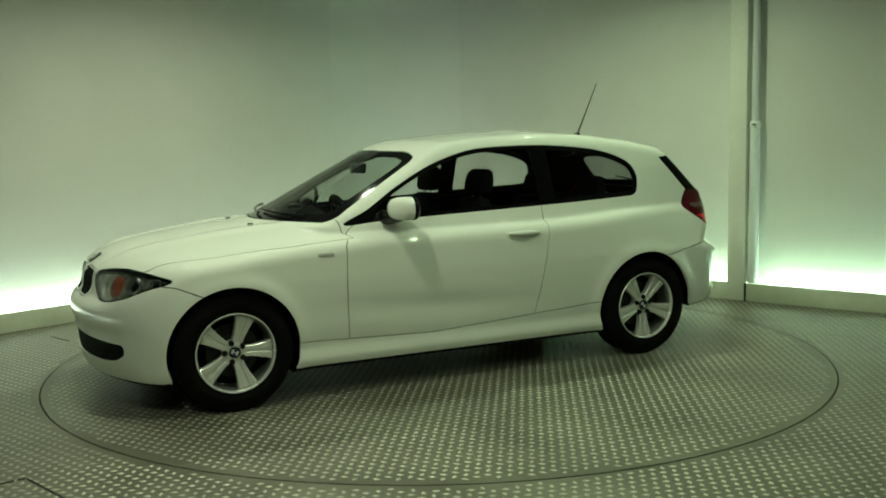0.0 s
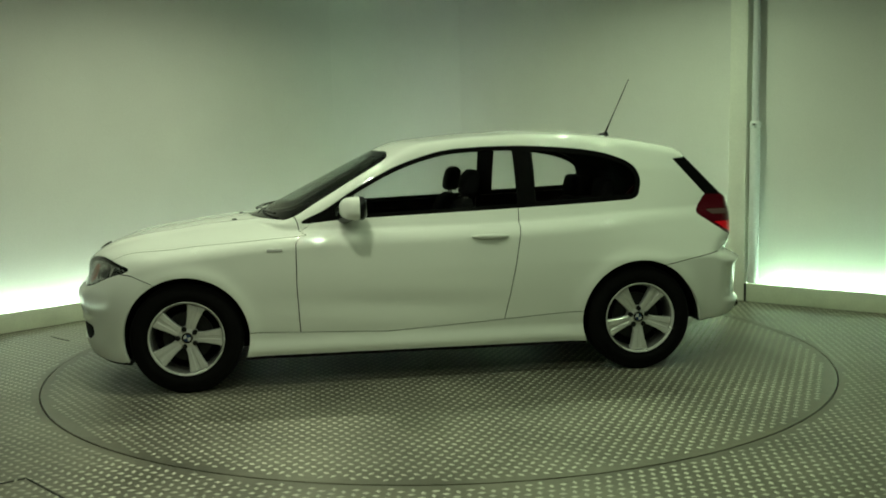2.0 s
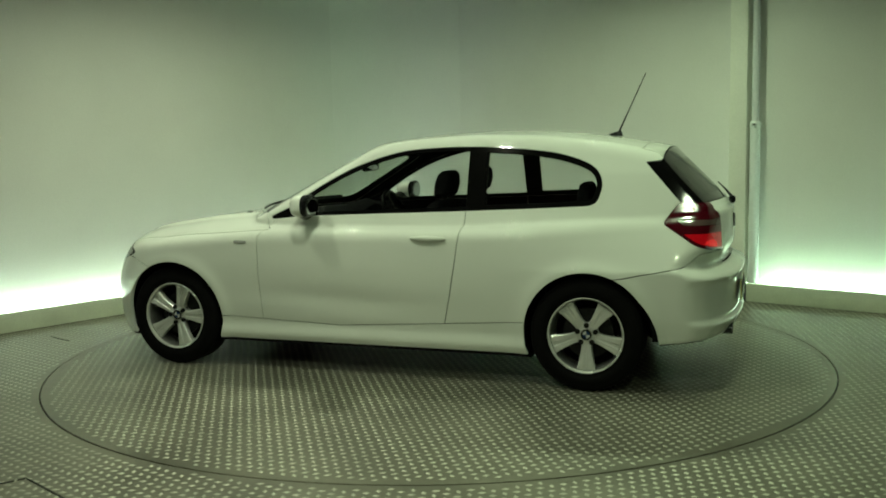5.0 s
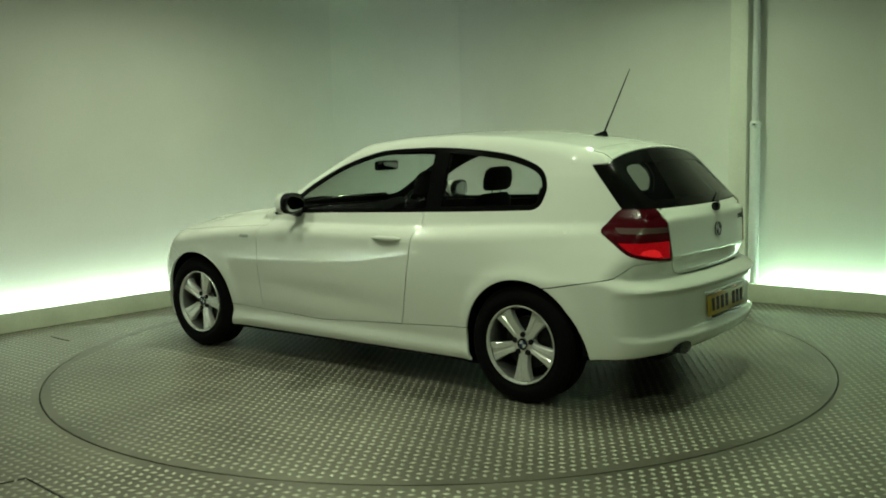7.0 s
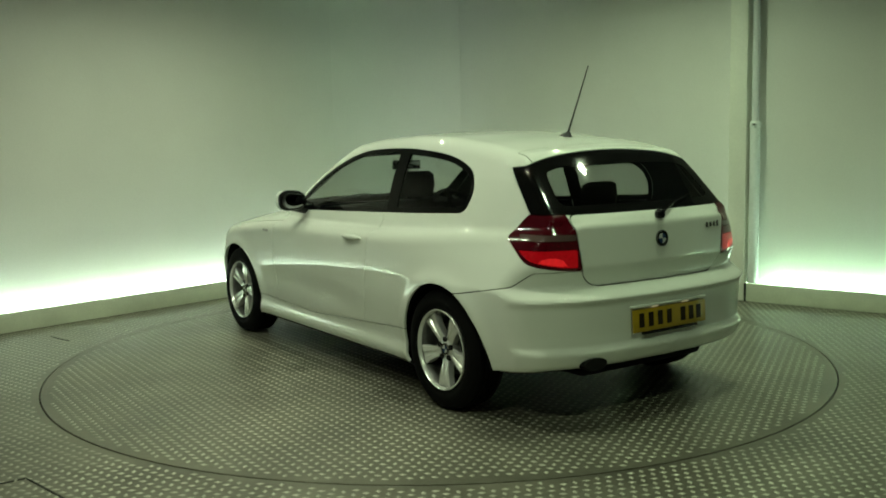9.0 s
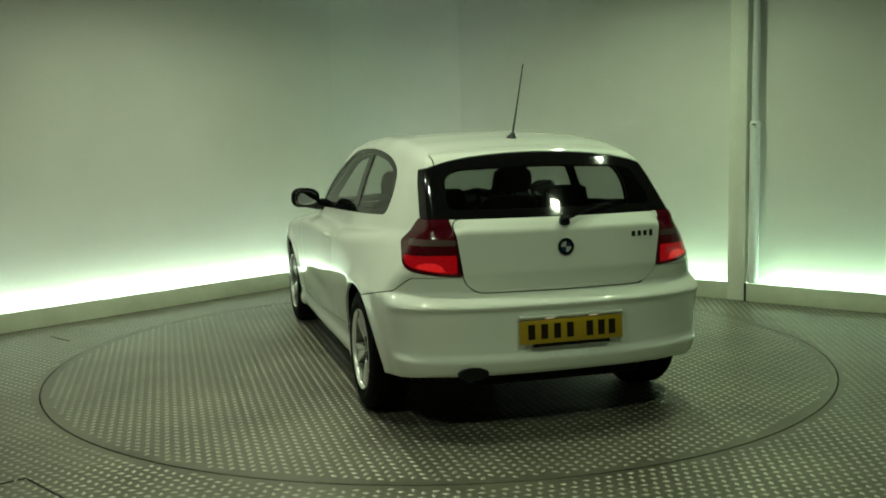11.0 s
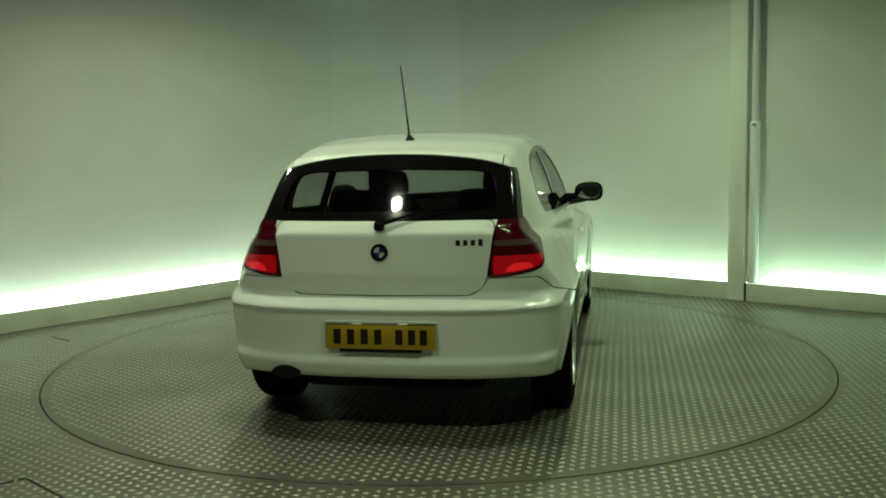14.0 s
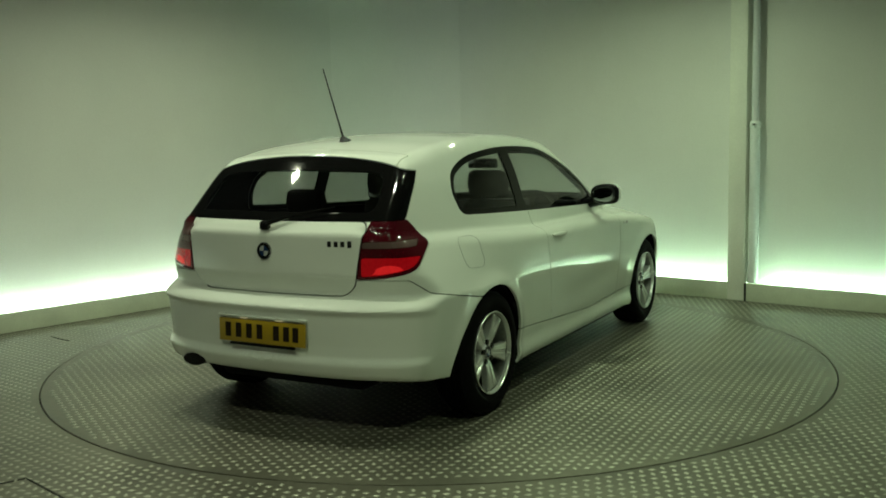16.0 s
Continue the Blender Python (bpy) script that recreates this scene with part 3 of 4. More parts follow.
def build_body(car):
    v, t = half_skin()
    sh = Shell(v, t)
    # wheel arches and the open bottom
    for cx in (1.33, -1.33):
        sh.take(lambda x, y, z: np.maximum(np.hypot(x - cx, z - 0.316) - 0.352 - 0.046 * np.clip((0.52 - z) / 0.25, 0, 1) * (x < -1.33), 0.40 - y), 0)
    under = sh.take(lambda x, y, z: z - lerp(x, ((-2.2, 0.310), (-2.0, 0.303), (-1.78, 0.282), (-1.66, 0.270), (-1.5, 0.19), (1.6, 0.19), (1.7, 0.182), (2.1, 0.204))), 0)
    panel("underbody", under, INNER, car, True, 0)
    core = (sh.v.copy(), sh.t.copy())
    # windows
    dlo = sh.take(lambda x, y, z: np.maximum(inside(x, z, DLO), np.maximum(0.45 - y, 0.9 - z)), 0.001)
    win = Shell(*dlo)
    front = win.take(lambda x, y, z: np.maximum(inside(x, z, DLO) + 0.022, np.maximum(-0.615 - x + 0.02 * (z - 1.0), x - 0.47)), 0)
    rear = win.take(lambda x, y, z: np.maximum(inside(x, z, DLO) + 0.030, x + 0.725 - 0.03 * (z - 1.0)), 0)
    screen = sh.take(lambda x, y, z: np.maximum(inside(y, z, corners([(-0.3, 0.958), (0.665, 0.958), (0.68, 0.985), (0.555, 1.30), (0.42, 1.338), (-0.3, 1.352)], 0.04)), 0.05 - x), 0.002)
    wscreen = Shell(*screen)
    clear = wscreen.take(lambda x, y, z: np.maximum(inside(y, z, corners([(-0.3, 1.0), (0.60, 1.0), (0.515, 1.285), (0.4, 1.312), (-0.3, 1.325)], 0.05)), 0.05 - x), 0)
    hatchg = sh.take(lambda x, y, z: np.maximum(np.maximum(1.036 - z, z - 1.338 + 0.16 * y ** 2 + 0.5 * y ** 6), x - lerp(z, ((1.03, -1.825), (1.07, -1.79), (1.27, -1.615), (1.31, -1.575), (1.36, -1.55)))), 0.002)
    rg = Shell(*hatchg)
    rclear = rg.take(lambda x, y, z: np.maximum(inside(y, z, corners([(-0.3, 1.075), (0.535, 1.075), (0.50, 1.235), (0.42, 1.26), (-0.3, 1.278)], 0.05)), x + 1.55), 0)
    # the lining behind the panels keeps the same openings
    cs = Shell(*core)
    cs.take(lambda x, y, z: np.maximum(np.maximum(inside(x, z, DLO) + 0.022, np.maximum(0.45 - y, 0.9 - z)), -np.maximum(-0.73 - x, x + 0.61)), 0)
    cs.take(lambda x, y, z: np.maximum(inside(y, z, corners([(-0.3, 1.0), (0.60, 1.0), (0.515, 1.285), (0.4, 1.312), (-0.3, 1.325)], 0.05)), 0.05 - x), 0)
    cs.take(lambda x, y, z: np.maximum(inside(y, z, corners([(-0.3, 1.075), (0.535, 1.075), (0.50, 1.235), (0.42, 1.26), (-0.3, 1.278)], 0.05)), x + 1.55), 0)
    cs.take(lambda x, y, z: np.maximum(inside(y, z, HEAD) + 0.006, 1.45 - x), 0)
    panel("cabin_lining", (cs.v, cs.t), INNER, car, True, 0, -0.011, "black lining of the cabin and panel gaps")
    # lamps
    tl = sh.take(lambda x, y, z: np.maximum(np.maximum(inside(x, z, TAIL), lerp(z, ((0.7, 0.49), (1.08, 0.545))) - y), x + 1.55), 0.002)
    lamp = Shell(*tl)
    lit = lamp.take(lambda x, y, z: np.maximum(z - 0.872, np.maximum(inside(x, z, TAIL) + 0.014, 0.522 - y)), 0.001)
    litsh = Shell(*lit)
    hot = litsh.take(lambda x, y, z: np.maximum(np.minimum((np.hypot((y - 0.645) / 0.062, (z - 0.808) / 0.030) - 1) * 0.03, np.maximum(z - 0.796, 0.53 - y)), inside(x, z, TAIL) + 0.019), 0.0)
    lit = (litsh.v, litsh.t)
    band = lamp.take(lambda x, y, z: np.maximum(np.abs(z - 0.930) - 0.015, np.maximum(inside(x, z, TAIL) + 0.05, 0.525 - y)), 0.001)
    hl = sh.take(lambda x, y, z: np.maximum(inside(y, z, HEAD), 1.45 - x), 0.003)
    hs = Shell(*hl)
    hl = hs.take(lambda x, y, z: np.maximum(inside(y, z, HEAD) + lerp(z, ((0.60, 0.004), (0.70, 0.006), (0.76, 0.013))), 1.45 - x), 0)
    kid_line = corners([(0.030, 0.603), (0.20, 0.598), (0.275, 0.655), (0.272, 0.735), (0.040, 0.745)], 0.03)
    rimmed = Shell(*sh.take(lambda x, y, z: np.maximum(inside(y, z, kid_line) - 0.010, 1.6 - x), 0.001))
    kid = rimmed.take(lambda x, y, z: np.maximum(inside(y, z, kid_line), 1.6 - x), 0.0)
    cowl = sh.take(lambda x, y, z: np.maximum(np.maximum(x - 0.925 + 0.42 * y ** 2, 0.62 - x), np.maximum(0.90 - z, y - 0.665)), 0.001)
    # tailgate, spoiler and bumpers
    gate = sh.take(lambda x, y, z: np.maximum(inside(y, z, corners([(-0.4, 0.688), (0.43, 0.690), (0.492, 0.745), (0.535, 1.036), (-0.4, 1.036)], 0.05)), x + 1.7))
    spoil = sh.take(lambda x, y, z: np.maximum(np.maximum(x + 1.60, y - 0.535), 1.15 - z))
    rb = sh.take(lambda x, y, z: np.maximum(z - lerp(x, BUMP_R), x + 1.3))
    intake = sh.take(lambda x, y, z: np.maximum(inside(y, z, corners([(-0.3, 0.28), (0.46, 0.28), (0.60, 0.295), (0.672, 0.335), (0.665, 0.385), (0.5, 0.392), (-0.3, 0.41)], 0.025)), 1.5 - x), 0.001)
    fb = sh.take(lambda x, y, z: np.maximum(z - lerp(x, ((1.3, 0.56), (1.46, 0.618), (1.62, 0.685), (1.75, 0.70), (1.9, 0.715), (2.1, 0.745))), 1.3 - x))
    hood = sh.take(lambda x, y, z: np.maximum(np.maximum(y - lerp(x, ((0.7, 0.80), (1.0, 0.80), (1.4, 0.765), (1.7, 0.69), (1.95, 0.60))), 0.905 - 0.42 * y ** 2 - x), 0.7 - z))
    sill = sh.take(lambda x, y, z: np.maximum(z - lerp(x, SILL_TOP), np.abs(x) - 1.15))
    rear_edge = ((0.2, -0.475), (0.35, -0.505), (0.5, -0.54), (0.68, -0.575), (0.92, -0.612), (1.2, -0.62))
    door = sh.take(lambda x, y, z: np.maximum(np.maximum(lerp(z, rear_edge) - x, x - lerp(z, ((0.2, 0.69), (0.33, 0.692), (0.6, 0.703), (0.84, 0.70), (0.90, 0.66), (0.95, 0.60)))), np.maximum(z - lerp(x, ((-1, 1.0), (-0.6, 1.012), (0.35, 0.975), (0.6, 0.955))), 0.5 - y)))
    wing = sh.take(lambda x, y, z: np.maximum(np.maximum(0.66 - x, z - 0.96), 0.3 - y), 0.0005)
    for flip in (False, True):
        f = dict(flip=flip)
        panel("window_frame", (win.v, win.t), EDGE, car, False, 0.015, -0.002, "glossy black window surround", **f)
        panel("front_side_window", front, SIDE_GLASS, car, False, 0, -0.005, "clear side window", **f)
        panel("rear_side_window", rear, SIDE_GLASS, car, False, 0, -0.005, "clear rear side window", **f)
        d = panel("door", door, PAINT, car, False, 0.014, 0, "", **f)
        panel("front_wing", wing, PAINT, car, False, 0.014, 0, "", **f)
        panel("sill", sill, PAINT, car, False, 0.014, 0, "", **f)
        tlp = panel("tail_light", (lamp.v, lamp.t), LENS_RED, car, False, 0.03, 0.003, "dark red tail lamp", **f)
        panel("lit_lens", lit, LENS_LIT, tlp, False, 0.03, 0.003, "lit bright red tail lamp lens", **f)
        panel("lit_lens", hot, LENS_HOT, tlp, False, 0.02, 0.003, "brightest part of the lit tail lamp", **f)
        panel("clear_lens", band, LENS_CLEAR, tlp, False, 0.03, 0.003, "smoked clear lamp band", **f)
        hp = panel("headlight", hl, LAMP_GLASS, car, False, 0, 0.0, "clear headlight with amber indicator", **f)
        panel("headlight_bowl", hl, BOWL, hp, False, 0.0, -0.012, "bright reflector bowl", **f)
        panel("headlight_seal", (hs.v, hs.t), EDGE, hp, False, 0.012, 0.0, "black seal round the headlight", **f)
        gp = panel("kidney_grille", (rimmed.v, rimmed.t), CHROME, car, False, 0.04, 0.002, "chrome-rimmed grille", **f)
        panel("grille_mesh", kid, BLACK, gp, False, 0, -0.03, "black grille backing", **f)
    panel("windscreen_surround", (wscreen.v, wscreen.t), EDGE, car, True, 0.01, -0.002, "black windscreen border")
    panel("windscreen", clear, SCREEN_GLASS, car, True, 0, -0.003, "clear curved windscreen")
    tg = panel("tailgate", gate, PAINT, car, True, 0.015)
    panel("rear_window_border", (rg.v, rg.t), EDGE, tg, True, 0.01, -0.001, "black border of the rear window")
    panel("rear_window", rclear, REAR_GLASS, tg, True, 0, -0.002, "tinted rear window")
    panel("spoiler", spoil, PAINT, car, True, 0.015)
    panel("rear_bumper", rb, PAINT, car, True, 0.02)
    panel("front_bumper", fb, PAINT, car, True, 0.02)
    panel("air_intake", intake, BLACK, car, True, 0.0, -0.035, "black lower air intake")
    panel("cowl", cowl, BLACK, car, True, 0.01, -0.004, "black plastic scuttle below the windscreen")
    panel("bonnet", hood, PAINT, car, True, 0.014)
    panel("body_shell", (sh.v, sh.t), PAINT, car, True, 0.014, 0, "white roof, pillars and rear quarters")


TAIL = corners([(-1.728, 0.930), (-1.80, 1.025), (-1.86, 1.066), (-2.3, 1.045), (-2.3, 0.77), (-2.005, 0.773), (-1.905, 0.812)], 0.024)
HEAD = outline([(0.325, 0.735), (0.32, 0.66), (0.39, 0.612), (0.52, 0.600), (0.65, 0.624), (0.74, 0.668), (0.815, 0.715), (0.71, 0.748), (0.55, 0.765), (0.42, 0.757)], 6)
CAR = tagged(new("car"), "white three-door hatchback parked on the round turntable", "car")
build_body(CAR)


# ---------------------------------------------------------------- parts fixed to the car
def on_skin(o, d):
    """Where a ray from inside the car meets its skin."""
    o, d = np.array(o, float), np.array(d, float) / np.linalg.norm(d)
    lo, hi = 0.0, 2.2
    for _ in range(40):
        m = (lo + hi) / 2
        p = o + d * m
        if skin(*(np.array([c]) for c in p))[0] < 0:
            lo = m
        else:
            hi = m
    return Vector(o + d * lo)


def flat_frame(at, normal, up=(0, 0, 1)):
    """A pose whose z axis is the normal and whose y axis points up."""
    n = Vector(normal).normalized()
    x = Vector(up).cross(n).normalized()
    m = Matrix((x, n.cross(x), n)).transposed().to_4x4()
    m.translation = at
    return m


def skin_frame(o, d, lift=0.0):
    p = on_skin(o, d)
    n = Vector(normals_at(np.array([[p.x, abs(p.y), p.z]]))[0])
    if p.y < 0:
        n.y = -n.y
    return flat_frame(p + n * lift, n)


def disc(r0, r1, z, a0=0.0, a1=2 * math.pi, n=32, thick=0.002):
    bm = bmesh.new()
    k = max(3, int(n * (a1 - a0) / (2 * math.pi)))
    rows = []
    for i in range(k + 1):
        a = a0 + (a1 - a0) * i / k
        c, s = math.cos(a), math.sin(a)
        rows.append([bm.verts.new((r * c, r * s, h)) for r, h in ((r0, z - thick), (r0, z), (r1, z), (r1, z - thick))])
    for p, q in zip(rows, rows[1:]):
        for e in range(3):
            bm.faces.new((p[e], q[e], q[e + 1], p[e + 1]))
    bmesh.ops.recalc_face_normals(bm, faces=bm.faces)
    return bm


def roundel(parent, m, r):
    base = part("roundel", disc(0.0005, r, 0.004, thick=0.006), BLACK, parent, "round black-ringed badge in blue and white quarters", smooth=False)
    base.matrix_local = m
    for k in range(4):
        part("badge_quarter", disc(0.0005, r * 0.62, 0.0055, k * math.pi / 2, (k + 1) * math.pi / 2), (BLUE, WHITE)[k % 2], base, smooth=False)
    part("badge_ring", disc(r * 0.93, r, 0.006), CHROME, base, "thin bright ring", smooth=False)
    return base


def spoke():
    bm = bmesh.new()
    rows = []
    for r, w, y, g in ((0.040, 0.032, 0.060, 0.0), (0.066, 0.029, 0.068, 0.001), (0.09, 0.030, 0.074, 0.006), (0.13, 0.037, 0.080, 0.008), (0.17, 0.046, 0.084, 0.008), (0.190, 0.053, 0.084, 0.005), (0.206, 0.066, 0.076, 0.0)):
        pts = ((-w, y - 0.04), (-w, y - 0.005), (-w * 0.86, y), (-w * 0.30, y), (-w * 0.16, y - g), (w * 0.16, y - g), (w * 0.30, y), (w * 0.86, y), (w, y - 0.005), (w, y - 0.04))
        rows.append([bm.verts.new((a, b, r)) for a, b in pts])
    for p, q in zip(rows, rows[1:]):
        for i in range(len(p) - 1):
            bm.faces.new((p[i], p[i + 1], q[i + 1], q[i]))
    bmesh.ops.recalc_face_normals(bm, faces=bm.faces)
    return bm


def build_wheel(car):
    """A wheel that faces +y, its middle at the origin."""
    wheel = part("wheel", lathe([(0.0, 0.066), (0.050, 0.066), (0.062, 0.060), (0.068, 0.04), (0.06, 0.0), (0.0, 0.0)], 40), ALLOY, car, "silver five-spoke alloy wheel")
    tyre = [(0.205, -0.085), (0.222, -0.098), (0.255, -0.105), (0.285, -0.100), (0.305, -0.088), (0.314, -0.070)]
    for k in range(5):
        y = -0.062 + 0.031 * k
        tyre += [(0.316, y - 0.010), (0.316, y + 0.010), (0.310, y + 0.012), (0.310, y + 0.019)]
    tyre = tyre[:-2] + [(0.314, 0.074), (0.305, 0.090), (0.292, 0.0985), (0.288, 0.0985), (0.283, 0.1015), (0.255, 0.105), (0.240, 0.1045), (0.237, 0.102), (0.222, 0.098), (0.207, 0.085)]
    part("tyre", lathe(tyre, 72), RUBBER, wheel, "black rubber tyre")
    rim = [(0.211, 0.094), (0.2135, 0.100), (0.211, 0.1035), (0.2065, 0.1025), (0.2025, 0.096), (0.2005, 0.084)]
    barrel = [(0.2005, 0.084), (0.195, 0.072), (0.192, 0.045), (0.188, 0.0), (0.195, -0.08), (0.21, -0.09)]
    part("rim", lathe(rim, 72), ALLOY, wheel)
    part("rim_barrel", lathe(barrel, 72), BARREL, wheel, "dull grey inside of the rim")
    for k in range(5):
        part("spoke", spoke(), ALLOY, wheel, angle=30).matrix_local = pose(0, 0, 0, 0, 36 + 72 * k, 0)
    for k in range(5):
        a = math.radians(72 * k)
        b = part("wheel_bolt", lathe([(0.0, 0.0745), (0.0140, 0.0745), (0.0158, 0.064)], 12), BLACK, wheel, "dark wheel bolt recess")
        b.location = (0.052 * math.sin(a), -0.0005, 0.052 * math.cos(a))
    part("brake_disc", lathe([(0.0, 0.012), (0.142, 0.012), (0.142, -0.008), (0.0, -0.008)], 48), DARKMETAL, wheel, "dark brake disc")
    part("drum_back", lathe([(0.0, -0.03), (0.19, -0.03)], 40), INNER, wheel)
    roundel(wheel, pose(0, 0.066, 0, -90, 0, 0), 0.033)
    return wheel


def build_wheels(car):
    first = None
    for x, y, rz, roll in ((1.33, 0.748, 0, 18), (-1.33, 0.752, 0, 0), (1.33, -0.748, 180, 30), (-1.33, -0.752, 180, 8)):
        m = pose(x, y, 0.316, 0, 0, rz) @ pose(0, 0, 0, 0, roll, 0)
        if first is None:
            first = build_wheel(car)
            first.matrix_local = m
        else:
            copy_thing(first, m)
    for cx in (1.33, -1.33):
        for s in (1, -1):
            bm = bmesh.new()
            rows = []
            for k in range(25):
                a = math.radians(-22 + (206 if cx < 0 else 224) * k / 24)
                px, pz = cx + 0.36 * math.cos(a), 0.316 + 0.36 * math.sin(a)
                edge = min(0.83, on_skin((px, 0, max(pz, 0.22)), (0, 1, 0)).y - 0.012)
                rows.append([bm.verts.new((cx + r * math.cos(a), s * y, 0.316 + r * math.sin(a))) for r, y in ((0.360, edge), (0.388, edge - 0.02), (0.388, 0.45), (0.02, 0.45))])
            for p, q in zip(rows, rows[1:]):
                for i in range(3):
                    bm.faces.new((p[i], p[i + 1], q[i + 1], q[i]))
            part("wheel_arch_liner", bm, INNER, car, "black wheel arch liner")


def build_mirror(car, s):
    def rounded(depth, back, wide, high, mid):
        bm = bmesh.new()
        bmesh.ops.create_uvsphere(bm, u_segments=28, v_segments=18, radius=1.0)
        for v in bm.verts:
            q = Vector([math.copysign(abs(c) ** 0.74, c) for c in v.co])
            x = max(q.x, -back) * depth
            z = q.z * (high + 0.006 * q.y) * (0.92 if q.z < 0 else 1)
            v.co = (mid + x - 0.03 * max(q.y, 0) * max(q.x + 0.3, 0) * (depth > 0.03), s * (0.876 + q.y * wide), 1.027 + z)
        if s < 0:
            bmesh.ops.reverse_faces(bm, faces=bm.faces)
        return bm
    cap = part("door_mirror", rounded(0.085, 0.6, 0.096, 0.068, 0.365), PAINT, car, "white door mirror cap", angle=50)
    part("mirror_surround", rounded(0.030, 0.8, 0.0975, 0.0692, 0.326), BLACK, cap, "black mirror surround")
    part("mirror_glass", rounded(0.012, 0.7, 0.078, 0.052, 0.3045), MIRROR, cap, "mirror glass")
    part("mirror_foot", tube([(0.42, s * 0.70, 0.968), (0.41, s * 0.77, 0.976), (0.375, s * 0.85, 0.995)], [0.046, 0.040, 0.040], 12), BLACK, cap, "black mirror foot")


def loft(sections):
    """A closed skin over rings of equal length."""
    bm = bmesh.new()
    rings = [[bm.verts.new(p) for p in s] for s in sections]
    n = len(rings[0])
    for a, b in zip(rings, rings[1:]):
        for k in range(n):
            j = (k + 1) % n
            bm.faces.new((a[k], a[j], b[j], b[k]))
    bm.faces.new(rings[0])
    bm.faces.new(rings[-1][::-1])
    bmesh.ops.recalc_face_normals(bm, faces=bm.faces)
    return bm


def pad(centre, up, size, power=4.0, n=24):
    """Sections of a cushion along 'up' (a list of (offset, thickness, width) rows)."""
    out = []
    for (x, z), (thick, width) in zip(up, size):
        ring = []
        for k in range(n):
            a = 2 * math.pi * k / n
            c, s = math.cos(a), math.sin(a)
            ring.append((centre[0] + x + thick / 2 * math.copysign(abs(c) ** (2 / power), c), centre[1] + width / 2 * math.copysign(abs(s) ** (2 / power), s), centre[2] + z))
        out.append(ring)
    return out


def build_seat(car, y):
    seat = part("front_seat", loft(pad((0.10, y, 0.36), ((0, 0), (0, 0.03), (0, 0.13), (0.0, 0.17)), ((0.46, 0.42), (0.52, 0.48), (0.52, 0.50), (0.44, 0.42)))), CLOTH, car, "black cloth front seat")
    back = ((-0.14, 0.40), (-0.17, 0.50), (-0.24, 0.70), (-0.31, 0.88), (-0.36, 1.00), (-0.375, 1.035))
    part("backrest", loft(pad((0.02, y, 0.0), back, ((0.13, 0.42), (0.17, 0.50), (0.16, 0.50), (0.13, 0.45), (0.10, 0.36), (0.05, 0.26)))), CLOTH, seat)
    head = ((-0.385, 1.055), (-0.39, 1.075), (-0.40, 1.13), (-0.41, 1.19), (-0.415, 1.215))
    part("headrest", loft(pad((0.02, y, 0.0), head, ((0.07, 0.20), (0.10, 0.25), (0.11, 0.26), (0.09, 0.24), (0.04, 0.18)))), CLOTH, seat)
    for o in (-0.05, 0.05):
        part("headrest_post", tube([(-0.355, y + o, 1.0), (-0.37, y + o, 1.08)], 0.006, 8), CHROME, seat)


